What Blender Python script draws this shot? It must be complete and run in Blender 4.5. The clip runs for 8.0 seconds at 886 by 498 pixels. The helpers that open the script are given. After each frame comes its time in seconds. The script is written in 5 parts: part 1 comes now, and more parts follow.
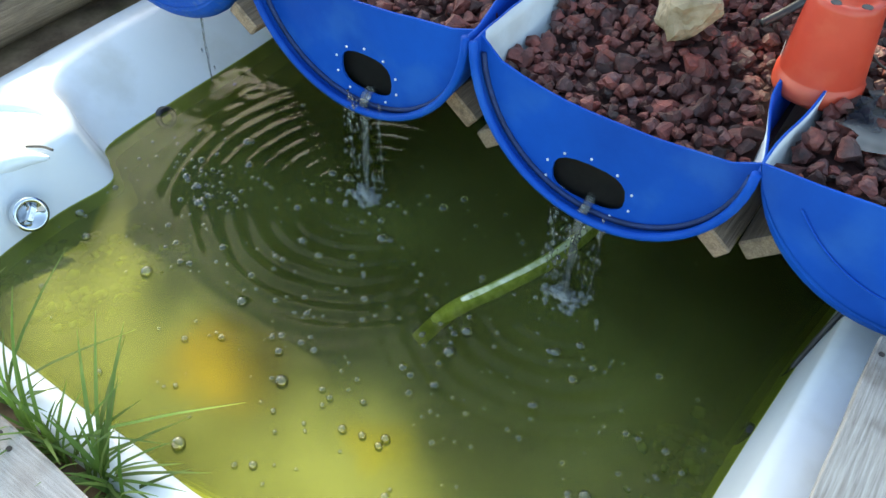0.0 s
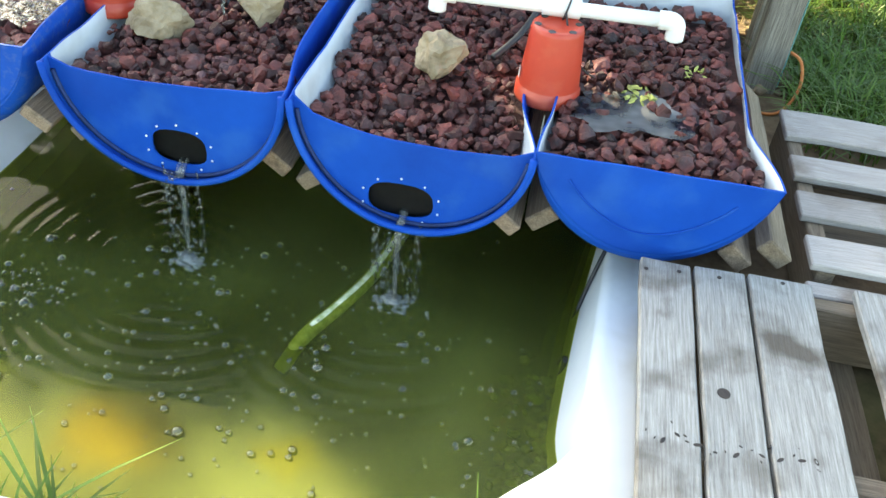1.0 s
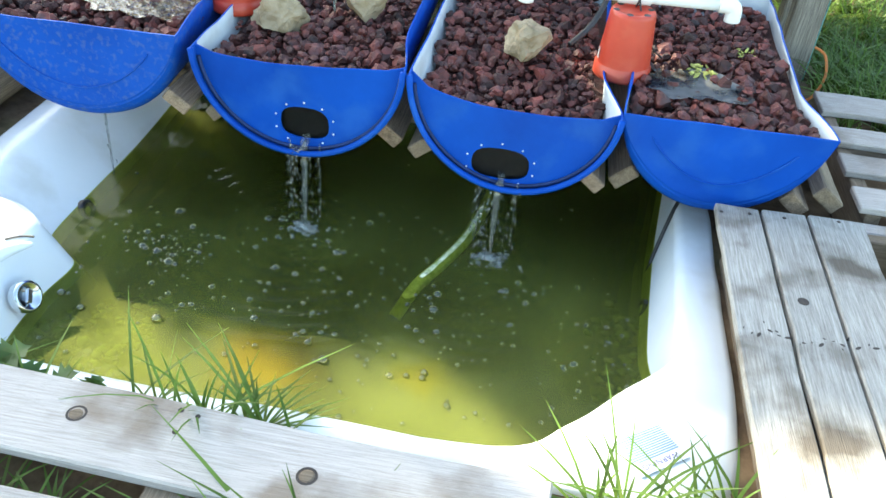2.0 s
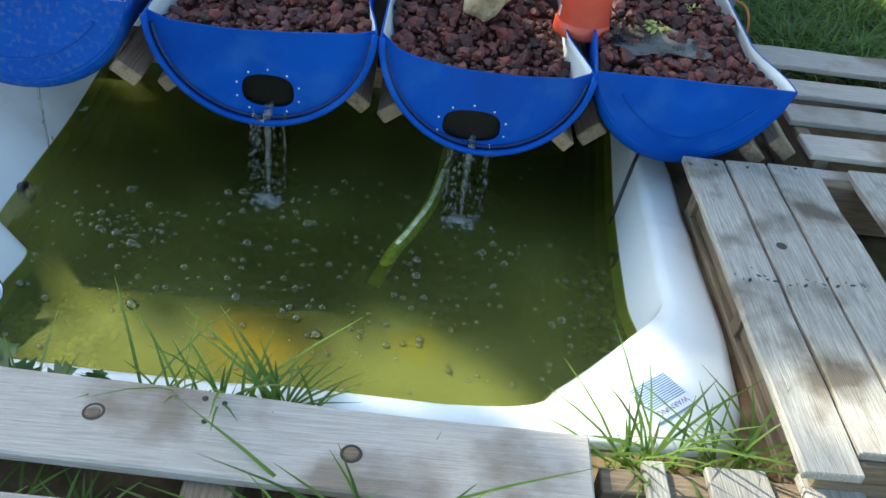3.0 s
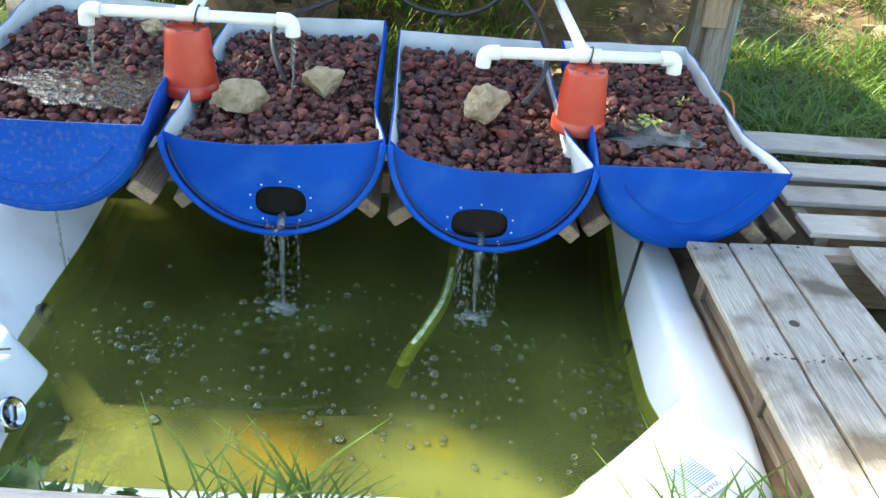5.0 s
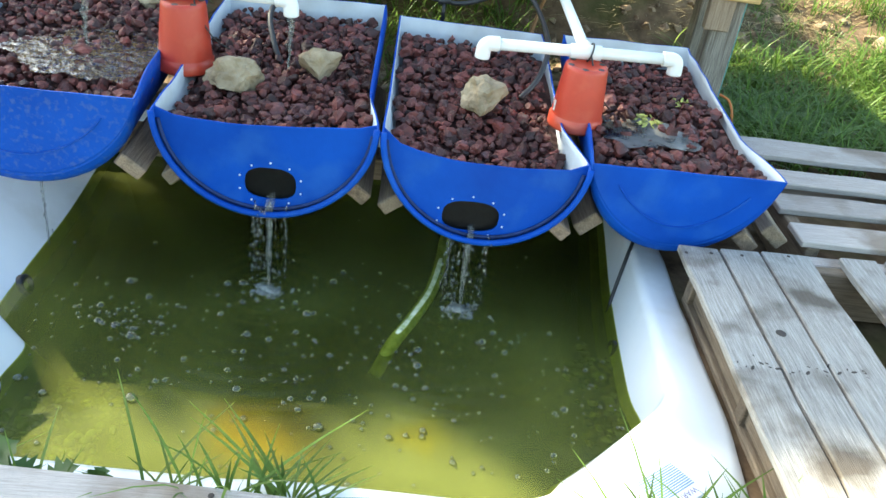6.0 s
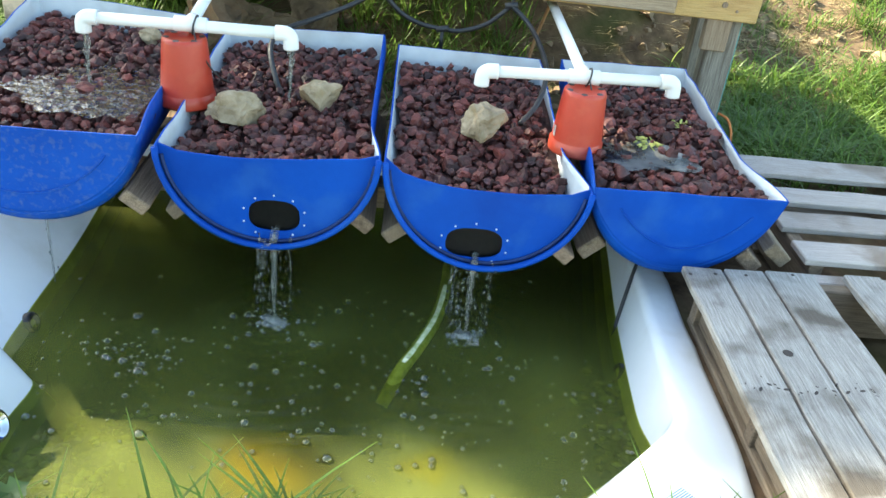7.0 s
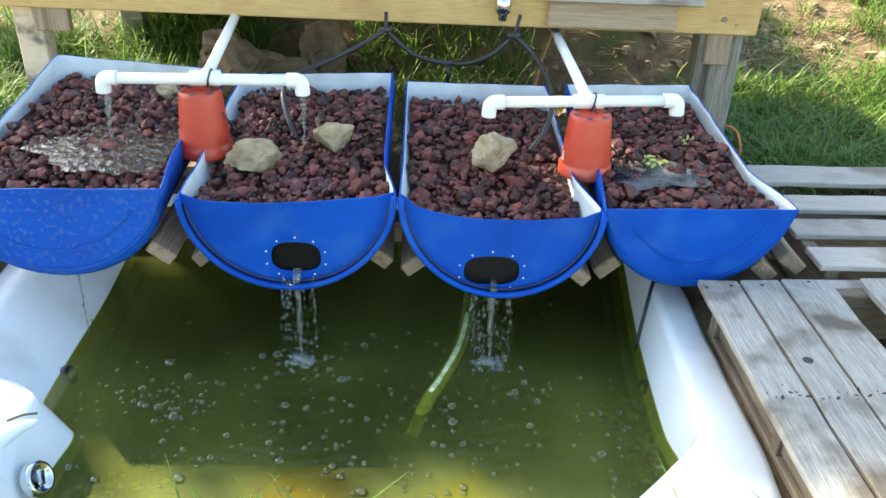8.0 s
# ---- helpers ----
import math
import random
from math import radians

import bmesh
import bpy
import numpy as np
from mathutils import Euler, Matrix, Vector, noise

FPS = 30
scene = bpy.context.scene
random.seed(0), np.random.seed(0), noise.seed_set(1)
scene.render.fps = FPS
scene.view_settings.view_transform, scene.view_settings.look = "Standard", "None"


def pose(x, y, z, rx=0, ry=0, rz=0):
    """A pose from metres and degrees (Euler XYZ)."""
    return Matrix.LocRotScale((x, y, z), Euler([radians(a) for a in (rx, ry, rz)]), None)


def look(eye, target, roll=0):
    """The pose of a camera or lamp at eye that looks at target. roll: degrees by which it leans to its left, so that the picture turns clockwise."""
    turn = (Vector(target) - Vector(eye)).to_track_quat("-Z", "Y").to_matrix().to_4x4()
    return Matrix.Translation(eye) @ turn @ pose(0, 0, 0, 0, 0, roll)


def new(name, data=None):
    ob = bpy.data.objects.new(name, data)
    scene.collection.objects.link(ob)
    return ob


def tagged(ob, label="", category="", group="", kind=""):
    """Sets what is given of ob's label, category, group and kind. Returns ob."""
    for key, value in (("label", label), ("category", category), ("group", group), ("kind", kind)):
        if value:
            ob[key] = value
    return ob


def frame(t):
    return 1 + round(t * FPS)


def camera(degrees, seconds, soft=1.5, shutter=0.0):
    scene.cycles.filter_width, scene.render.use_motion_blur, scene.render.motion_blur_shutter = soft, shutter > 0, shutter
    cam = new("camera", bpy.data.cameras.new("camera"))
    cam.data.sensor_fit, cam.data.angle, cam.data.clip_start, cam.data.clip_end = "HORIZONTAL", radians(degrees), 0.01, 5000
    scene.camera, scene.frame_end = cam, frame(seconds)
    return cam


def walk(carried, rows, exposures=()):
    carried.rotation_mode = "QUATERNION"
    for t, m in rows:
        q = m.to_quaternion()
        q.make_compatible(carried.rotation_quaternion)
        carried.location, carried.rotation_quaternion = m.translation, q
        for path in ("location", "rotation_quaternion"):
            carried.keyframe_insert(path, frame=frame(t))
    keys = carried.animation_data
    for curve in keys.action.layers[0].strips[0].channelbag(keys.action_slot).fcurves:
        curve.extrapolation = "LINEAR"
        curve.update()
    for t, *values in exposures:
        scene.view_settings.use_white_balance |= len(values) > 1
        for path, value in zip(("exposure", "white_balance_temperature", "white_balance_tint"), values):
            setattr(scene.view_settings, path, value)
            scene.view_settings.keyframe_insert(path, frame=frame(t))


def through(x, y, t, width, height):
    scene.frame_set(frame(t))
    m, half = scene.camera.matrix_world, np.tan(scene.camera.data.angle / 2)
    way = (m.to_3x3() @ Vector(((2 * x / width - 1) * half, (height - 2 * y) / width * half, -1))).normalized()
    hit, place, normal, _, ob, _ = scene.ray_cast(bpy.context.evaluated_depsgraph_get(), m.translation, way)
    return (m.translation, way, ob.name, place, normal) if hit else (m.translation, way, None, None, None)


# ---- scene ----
cam = camera(56.3, 8.0)
PATH = [
    (0, (0.696, -1.101, 1.241), (-0.109, 0.032, -0.197), 0.1),
    (0.2, (0.672, -1.155, 1.250), (-0.036, 0.090, -0.140), 0.3),
    (0.5, (0.657, -1.233, 1.298), (0.169, 0.169, -0.042), 1.1),
    (0.7, (0.628, -1.357, 1.296), (0.293, 0.147, 0.020), 4.0),
    (1, (0.545, -1.498, 1.344), (0.345, 0.03, 0.069), 5.9),
    (1.2, (0.522, -1.592, 1.352), (0.312, -0.027, 0.123), 5.9),
    (1.5, (0.48, -1.73, 1.309), (0.237, -0.125, 0.141), 3.9),
    (1.7, (0.438, -1.838, 1.318), (0.205, -0.245, 0.150), 4.4),
    (2.8, (0.073, -1.939, 1.303), (0.125, -0.364, 0.072), 7.6),
    (3, (0.07, -1.908, 1.298), (0.182, -0.342, 0.059), 8.4),
    (3.5, (0.079, -1.775, 1.29), (0.187, -0.202, 0.059), 5.1),
    (4, (0.041, -1.844, 1.346), (0.131, -0.166, 0.26), 3.7),
    (4.2, (0.019, -1.848, 1.366), (0.109, -0.145, 0.321), 4.2),
    (4.5, (0.015, -1.897, 1.349), (0.09, -0.16, 0.36), 4.3),
    (5, (0.019, -1.938, 1.314), (0.125, -0.236, 0.269), 4.8),
    (5.2, (0.024, -1.914, 1.303), (0.147, -0.239, 0.217), 5.9),
    (6.5, (0.023, -1.915, 1.316), (0.149, -0.214, 0.271), 8.4),
    (7, (0.018, -1.91, 1.328), (0.138, -0.197, 0.302), 6.5),
    (7.5, (0.024, -1.92, 1.35), (0.127, -0.198, 0.337), 3.6),
    (8, (0.027, -1.949, 1.368), (0.09, -0.205, 0.391), 1.8),
]
walk(cam, [(t, look(eye, target, roll)) for t, eye, target, roll in PATH], exposures=[(t, 2.6 + e, k, m) for t, e, k, m in ((0, 0.12, 7600, -1), (0.5, 0.38, 8000, 1), (1.0, 0.5, 8000, 0), (1.7, 0.6, 7600, -1), (2.8, -0.4, 6900, -3), (3.8, -0.45, 6900, -3), (4.3, 0.15, 7400, 1), (5.2, 0.25, 7300, 0), (6.5, 0.25, 7300, -2), (8, 0.25, 7400, 0))])

# ---- light ----
SUN_FROM = Vector((-1.115, 0.846, 1.00)).normalized()
world = bpy.data.worlds.new("sky")
scene.world = world
world.use_nodes = True
wn = world.node_tree.nodes
sky = wn.new("ShaderNodeTexSky")
sky.sky_type, sky.sun_disc = "NISHITA", False
sky.sun_elevation = math.asin(SUN_FROM.z)
sky.sun_rotation = math.atan2(SUN_FROM.x, SUN_FROM.y)
world.node_tree.links.new(sky.outputs[0], wn["Background"].inputs[0])
wn["Background"].inputs[1].default_value = 0.098
sun = new("sun", bpy.data.lights.new("sun", "SUN"))
sun.data.energy, sun.data.angle, sun.data.color = 3.3, radians(0.6), (1.0, 0.93, 0.82)
sun.matrix_world = look(SUN_FROM * 20, (0, 0, 0))


# ---- materials ----
def mat(name, c1, c2, scale=8.0, rough=0.6, bump=0.0, bump_scale=60.0, metal=0.0, stretch=(1, 1, 1), vary=0.0,
        island=False, c3=None, c3_scale=2.0, c3_amount=0.5, spec=0.5, through=0.0, rough2=None, crack=None, c3_free=False):
    """Two-scale noise between two colours, stains of a third, fine relief, variation from piece to piece."""
    m = bpy.data.materials.new(name)
    m.use_nodes = True
    nt = m.node_tree
    n, lk = nt.nodes, nt.links.new
    p = n["Principled BSDF"]
    tc, mp = n.new("ShaderNodeTexCoord"), n.new("ShaderNodeMapping")
    mp.inputs["Scale"].default_value = stretch
    lk(tc.outputs["Object"], mp.inputs["Vector"])
    vec = mp.outputs[0]
    rnd = None
    if vary or island:
        src = n.new("ShaderNodeNewGeometry" if island else "ShaderNodeObjectInfo")
        rnd = src.outputs["Random Per Island" if island else "Random"]
        off = n.new("ShaderNodeVectorMath")
        sc = n.new("ShaderNodeMath")
        sc.operation, sc.inputs[1].default_value = "MULTIPLY", 37.0
        lk(rnd, sc.inputs[0])
        lk(vec, off.inputs[0]), lk(sc.outputs[0], off.inputs[1])
        vec = off.outputs[0]
    nz = n.new("ShaderNodeTexNoise")
    nz.inputs["Scale"].default_value, nz.inputs["Detail"].default_value = scale, 8
    nz.inputs["Roughness"].default_value = 0.65
    lk(vec, nz.inputs["Vector"])
    ramp = n.new("ShaderNodeValToRGB")
    ramp.color_ramp.elements[0].position, ramp.color_ramp.elements[1].position = 0.3, 0.7
    ramp.color_ramp.elements[0].color, ramp.color_ramp.elements[1].color = (*c1, 1), (*c2, 1)
    lk(nz.outputs["Fac"], ramp.inputs[0])
    col = ramp.outputs[0]
    if c3:
        nz3 = n.new("ShaderNodeTexNoise")
        nz3.inputs["Scale"].default_value, nz3.inputs["Detail"].default_value = c3_scale, 6
        lk(tc.outputs["Object"] if c3_free else vec, nz3.inputs["Vector"])
        r3 = n.new("ShaderNodeValToRGB")
        r3.color_ramp.elements[0].position, r3.color_ramp.elements[1].position = 0.52, 0.68
        r3.color_ramp.elements[0].color = (0, 0, 0, 1)
        r3.color_ramp.elements[1].color = (c3_amount, c3_amount, c3_amount, 1)
        lk(nz3.outputs["Fac"], r3.inputs[0])
        mx = n.new("ShaderNodeMix")
        mx.data_type = "RGBA"
        lk(r3.outputs[0], mx.inputs["Factor"]), lk(col, mx.inputs[6])
        mx.inputs[7].default_value = (*c3, 1)
        col = mx.outputs[2]
    if crack:
        mc, nc, band, cr = n.new("ShaderNodeMapping"), n.new("ShaderNodeTexNoise"), n.new("ShaderNodeValToRGB"), n.new("ShaderNodeMix")
        mc.inputs["Scale"].default_value = [3.0 if v > 5 else 0.10 for v in stretch]
        nc.inputs["Scale"].default_value, nc.inputs["Detail"].default_value = 13, 3
        lk(vec, mc.inputs["Vector"]), lk(mc.outputs[0], nc.inputs["Vector"])
        els = band.color_ramp.elements
        els[0].position, els[0].color = 0.488, (0, 0, 0, 1)
        els[1].position, els[1].color = 0.512, (0, 0, 0, 1)
        els.new(0.5).color = (0.75, 0.75, 0.75, 1)
        lk(nc.outputs["Fac"], band.inputs[0])
        cr.data_type = "RGBA"
        lk(band.outputs[0], cr.inputs["Factor"]), lk(col, cr.inputs[6])
        cr.inputs[7].default_value = (*crack, 1)
        col = cr.outputs[2]
    if rnd:
        hsv, mr = n.new("ShaderNodeHueSaturation"), n.new("ShaderNodeMapRange")
        mr.inputs["To Min"].default_value, mr.inputs["To Max"].default_value = 1 - vary, 1 + vary
        lk(rnd, mr.inputs["Value"]), lk(mr.outputs[0], hsv.inputs["Value"]), lk(col, hsv.inputs["Color"])
        col = hsv.outputs[0]
    lk(col, p.inputs["Base Color"])
    p.inputs["Roughness"].default_value, p.inputs["Metallic"].default_value = rough, metal
    p.inputs["Specular IOR Level"].default_value = spec
    if rough2 is not None:
        mr2 = n.new("ShaderNodeMapRange")
        mr2.inputs["To Min"].default_value, mr2.inputs["To Max"].default_value = rough, rough2
        lk(nz.outputs["Fac"], mr2.inputs["Value"]), lk(mr2.outputs[0], p.inputs["Roughness"])
    if bump:
        nb, b = n.new("ShaderNodeTexNoise"), n.new("ShaderNodeBump")
        nb.inputs["Scale"].default_value, nb.inputs["Detail"].default_value = bump_scale, 6
        b.inputs["Strength"].default_value, b.inputs["Distance"].default_value = bump, 0.004
        lk(vec, nb.inputs["Vector"]), lk(nb.outputs["Fac"], b.inputs["Height"]), lk(b.outputs[0], p.inputs["Normal"])
    if through:
        tr, ms = n.new("ShaderNodeBsdfTranslucent"), n.new("ShaderNodeMixShader")
        ms.inputs[0].default_value = through
        lk(col, tr.inputs["Color"])
        lk(p.outputs[0], ms.inputs[1]), lk(tr.outputs[0], ms.inputs[2])
        lk(ms.outputs[0], n["Material Output"].inputs[0])
    return m


BLUE = mat("blue_plastic", (0.0005, 0.050, 0.31), (0.001, 0.074, 0.42), 4, 0.38, 0.14, 70, c3=(0.03, 0.14, 0.42), c3_scale=9,
           c3_amount=0.30, rough2=0.60, vary=0.05, spec=0.10)
BLUE_DIRTY = mat("dirty_blue_plastic", (0.002, 0.058, 0.33), (0.004, 0.085, 0.44), 5, 0.42, 0.2, 120, c3=(0.20, 0.24, 0.22),
                 c3_scale=60, c3_amount=0.20, rough2=0.62, vary=0.05, spec=0.12)
LINER = mat("white_barrel_inside", (0.55, 0.60, 0.66), (0.70, 0.74, 0.78), 6, 0.5, 0.1, 60, c3=(0.30, 0.27, 0.24), c3_scale=5, c3_amount=0.35)
ACRYLIC = mat("white_acrylic", (0.80, 0.83, 0.86), (0.87, 0.89, 0.90), 3, 0.16, 0.03, 14, c3=(0.55, 0.53, 0.44), c3_scale=5,
              c3_amount=0.38, rough2=0.34)
ALGAE_WALL = mat("algae_on_acrylic", (0.15, 0.19, 0.02), (0.44, 0.46, 0.08), 3.2, 0.6, 0.3, 30, c3=(0.05, 0.07, 0.01), c3_scale=2.5, c3_amount=0.8)
LAVA = mat("lava_rock", (0.024, 0.010, 0.009), (0.178, 0.041, 0.031), 24, 0.62, 1.0, 110, vary=0.75, island=True, c3=(0.05, 0.035, 0.04), c3_scale=18, c3_amount=0.6)
LAVA_BED = mat("lava_grit", (0.02, 0.01, 0.01), (0.09, 0.03, 0.025), 60, 0.9, 0.8, 90)
STONE = mat("pale_field_stone", (0.16, 0.11, 0.058), (0.48, 0.375, 0.25), 11, 0.6, 1.0, 70, vary=0.15, c3=(0.24, 0.17, 0.08), c3_scale=26, c3_amount=0.75, rough2=0.9)
BOULDER = mat("brown_boulder", (0.13, 0.085, 0.05), (0.34, 0.24, 0.155), 9, 0.9, 0.9, 40, c3=(0.30, 0.14, 0.06), c3_scale=6, c3_amount=0.5)
CONCRETE = mat("grey_concrete", (0.16, 0.15, 0.13), (0.27, 0.25, 0.22), 12, 0.9, 0.5, 120)
TERRACOTTA = mat("orange_plastic", (0.42, 0.036, 0.018), (0.53, 0.052, 0.026), 6, 0.36, 0.1, 50, c3=(0.66, 0.17, 0.09), c3_scale=9, c3_amount=0.35, vary=0.05)
PVC = mat("white_pvc", (0.78, 0.78, 0.75), (0.84, 0.84, 0.82), 5, 0.3, 0.04, 60, c3=(0.62, 0.60, 0.52), c3_scale=8, c3_amount=0.25)
GROOVE_NAVY = mat("dark_navy_groove", (0.004, 0.018, 0.07), (0.01, 0.04, 0.16), 30, 0.7)
BLACK = mat("black_rubber", (0.012, 0.012, 0.013), (0.03, 0.03, 0.032), 20, 0.45, 0.15, 100)
SCREEN = mat("black_mesh", (0.008, 0.008, 0.009), (0.02, 0.02, 0.02), 40, 0.5)
CHROME = mat("chrome", (0.60, 0.62, 0.64), (0.72, 0.74, 0.76), 9, 0.14, 0.05, 50, metal=1.0)
RIVET = mat("aluminium_rivet", (0.65, 0.68, 0.72), (0.8, 0.82, 0.85), 9, 0.35, metal=0.6)
PAPER = mat("printed_label_paper", (0.66, 0.72, 0.80), (0.74, 0.79, 0.86), 30, 0.5)
INK = mat("blue_ink", (0.16, 0.26, 0.42), (0.22, 0.32, 0.48), 60, 0.6)
INK_DARK = mat("violet_ink", (0.10, 0.07, 0.22), (0.16, 0.10, 0.30), 60, 0.6)
STICKER = mat("white_sticker", (0.75, 0.74, 0.72), (0.8, 0.8, 0.78), 30, 0.5)
HOSE_PALE = mat("algae_coated_hose", (0.40, 0.48, 0.14), (0.88, 0.90, 0.62), 38, 0.7, 1.0, 60)
ALGAE_TUFT = mat("algae_tuft", (0.035, 0.05, 0.006), (0.12, 0.15, 0.02), 20, 0.8, 0.6, 60, vary=0.3, island=True)
WEED_SCRAP = mat("yellow_green_scraps", (0.30, 0.32, 0.06), (0.52, 0.52, 0.16), 30, 0.6, 0.4, 60, vary=0.3, island=True, through=0.2)
ORANGE_CORD = mat("orange_cord", (0.62, 0.17, 0.04), (0.72, 0.24, 0.06), 30, 0.5)
STICK = mat("brown_stick", (0.22, 0.10, 0.035), (0.36, 0.18, 0.07), 20, 0.7, 0.4, 80)
TEAL = mat("teal_paint", (0.10, 0.34, 0.32), (0.20, 0.42, 0.38), 20, 0.7, 0.3, 80)
NAIL = mat("rusty_nail", (0.02, 0.016, 0.014), (0.06, 0.04, 0.03), 90, 0.7)
BARK = mat("bark", (0.06, 0.045, 0.03), (0.16, 0.12, 0.09), 30, 0.9, 0.9, 40)


def wood(name, axis, c1, c2, dark, amount=0.6, rough=0.8, vary=0.16, stain=0.0):
    stretch = {"x": (1.7, 44, 44), "y": (44, 1.7, 44), "z": (44, 44, 1.7)}[axis]
    return mat(name, c1, c2, 6, rough, 0.45, 9, stretch=stretch, vary=vary, c3=dark, c3_scale=stain or 0.8, c3_amount=amount,
               spec=0.3, crack=(0.03, 0.024, 0.02), c3_free=stain > 0)


GREY_X = wood("weathered_wood_x", "x", (0.32, 0.275, 0.245), (0.49, 0.44, 0.40), (0.17, 0.12, 0.08), 0.75, vary=0.2, stain=5.0)
TAN_X = wood("tan_board_x", "x", (0.27, 0.19, 0.12), (0.46, 0.35, 0.24), (0.16, 0.10, 0.06))
GREY_Y = wood("weathered_wood_y", "y", (0.205, 0.182, 0.16), (0.45, 0.425, 0.39), (0.09, 0.07, 0.052), 0.9, vary=0.16, stain=6.0)
SAWN_Y = wood("sawn_brown_wood_y", "y", (0.15, 0.10, 0.065), (0.36, 0.26, 0.18), (0.07, 0.05, 0.035))
BROWN_X = wood("old_brown_wood_x", "x", (0.12, 0.085, 0.055), (0.27, 0.20, 0.14), (0.05, 0.035, 0.025))
BROWN_Y = wood("old_brown_wood_y", "y", (0.13, 0.09, 0.06), (0.30, 0.23, 0.16), (0.05, 0.035, 0.025))
BROWN_Z = wood("old_brown_wood_z", "z", (0.12, 0.10, 0.08), (0.42, 0.37, 0.30), (0.07, 0.05, 0.04))
SAWN_Z = wood("sawn_brown_wood_z", "z", (0.24, 0.16, 0.10), (0.46, 0.34, 0.23), (0.13, 0.085, 0.05))
PINE_X = wood("fresh_pine", "x", (0.50, 0.30, 0.10), (0.68, 0.46, 0.20), (0.40, 0.21, 0.085), 0.55, 0.6, 0.08, stain=3.2)
PEEL = mat("peeling_paint_post", (0.60, 0.44, 0.30), (0.80, 0.63, 0.46), 12, 0.8, 0.5, 30, c3=(0.10, 0.09, 0.08), c3_scale=11, c3_amount=1.0)
GROUND = mat("dirt_and_straw", (0.06, 0.036, 0.022), (0.26, 0.175, 0.105), 9, 0.95, 1.0, 28, c3=(0.05, 0.075, 0.018), c3_scale=2.2, c3_amount=0.7, spec=0.2)
GRASS = mat("grass_blade", (0.078, 0.150, 0.026), (0.190, 0.300, 0.066), 3, 0.45, vary=0.35, island=True, c3=(0.26, 0.24, 0.09), c3_scale=1.6, c3_amount=0.45, through=0.5, spec=0.3)
STRAW = mat("dry_straw", (0.30, 0.22, 0.11), (0.50, 0.40, 0.22), 6, 0.7, vary=0.3, island=True, through=0.25, spec=0.3)
LEAF = mat("weed_leaf", (0.035, 0.085, 0.015), (0.080, 0.160, 0.030), 9, 0.5, 0.3, 40, vary=0.2, island=True, through=0.3)


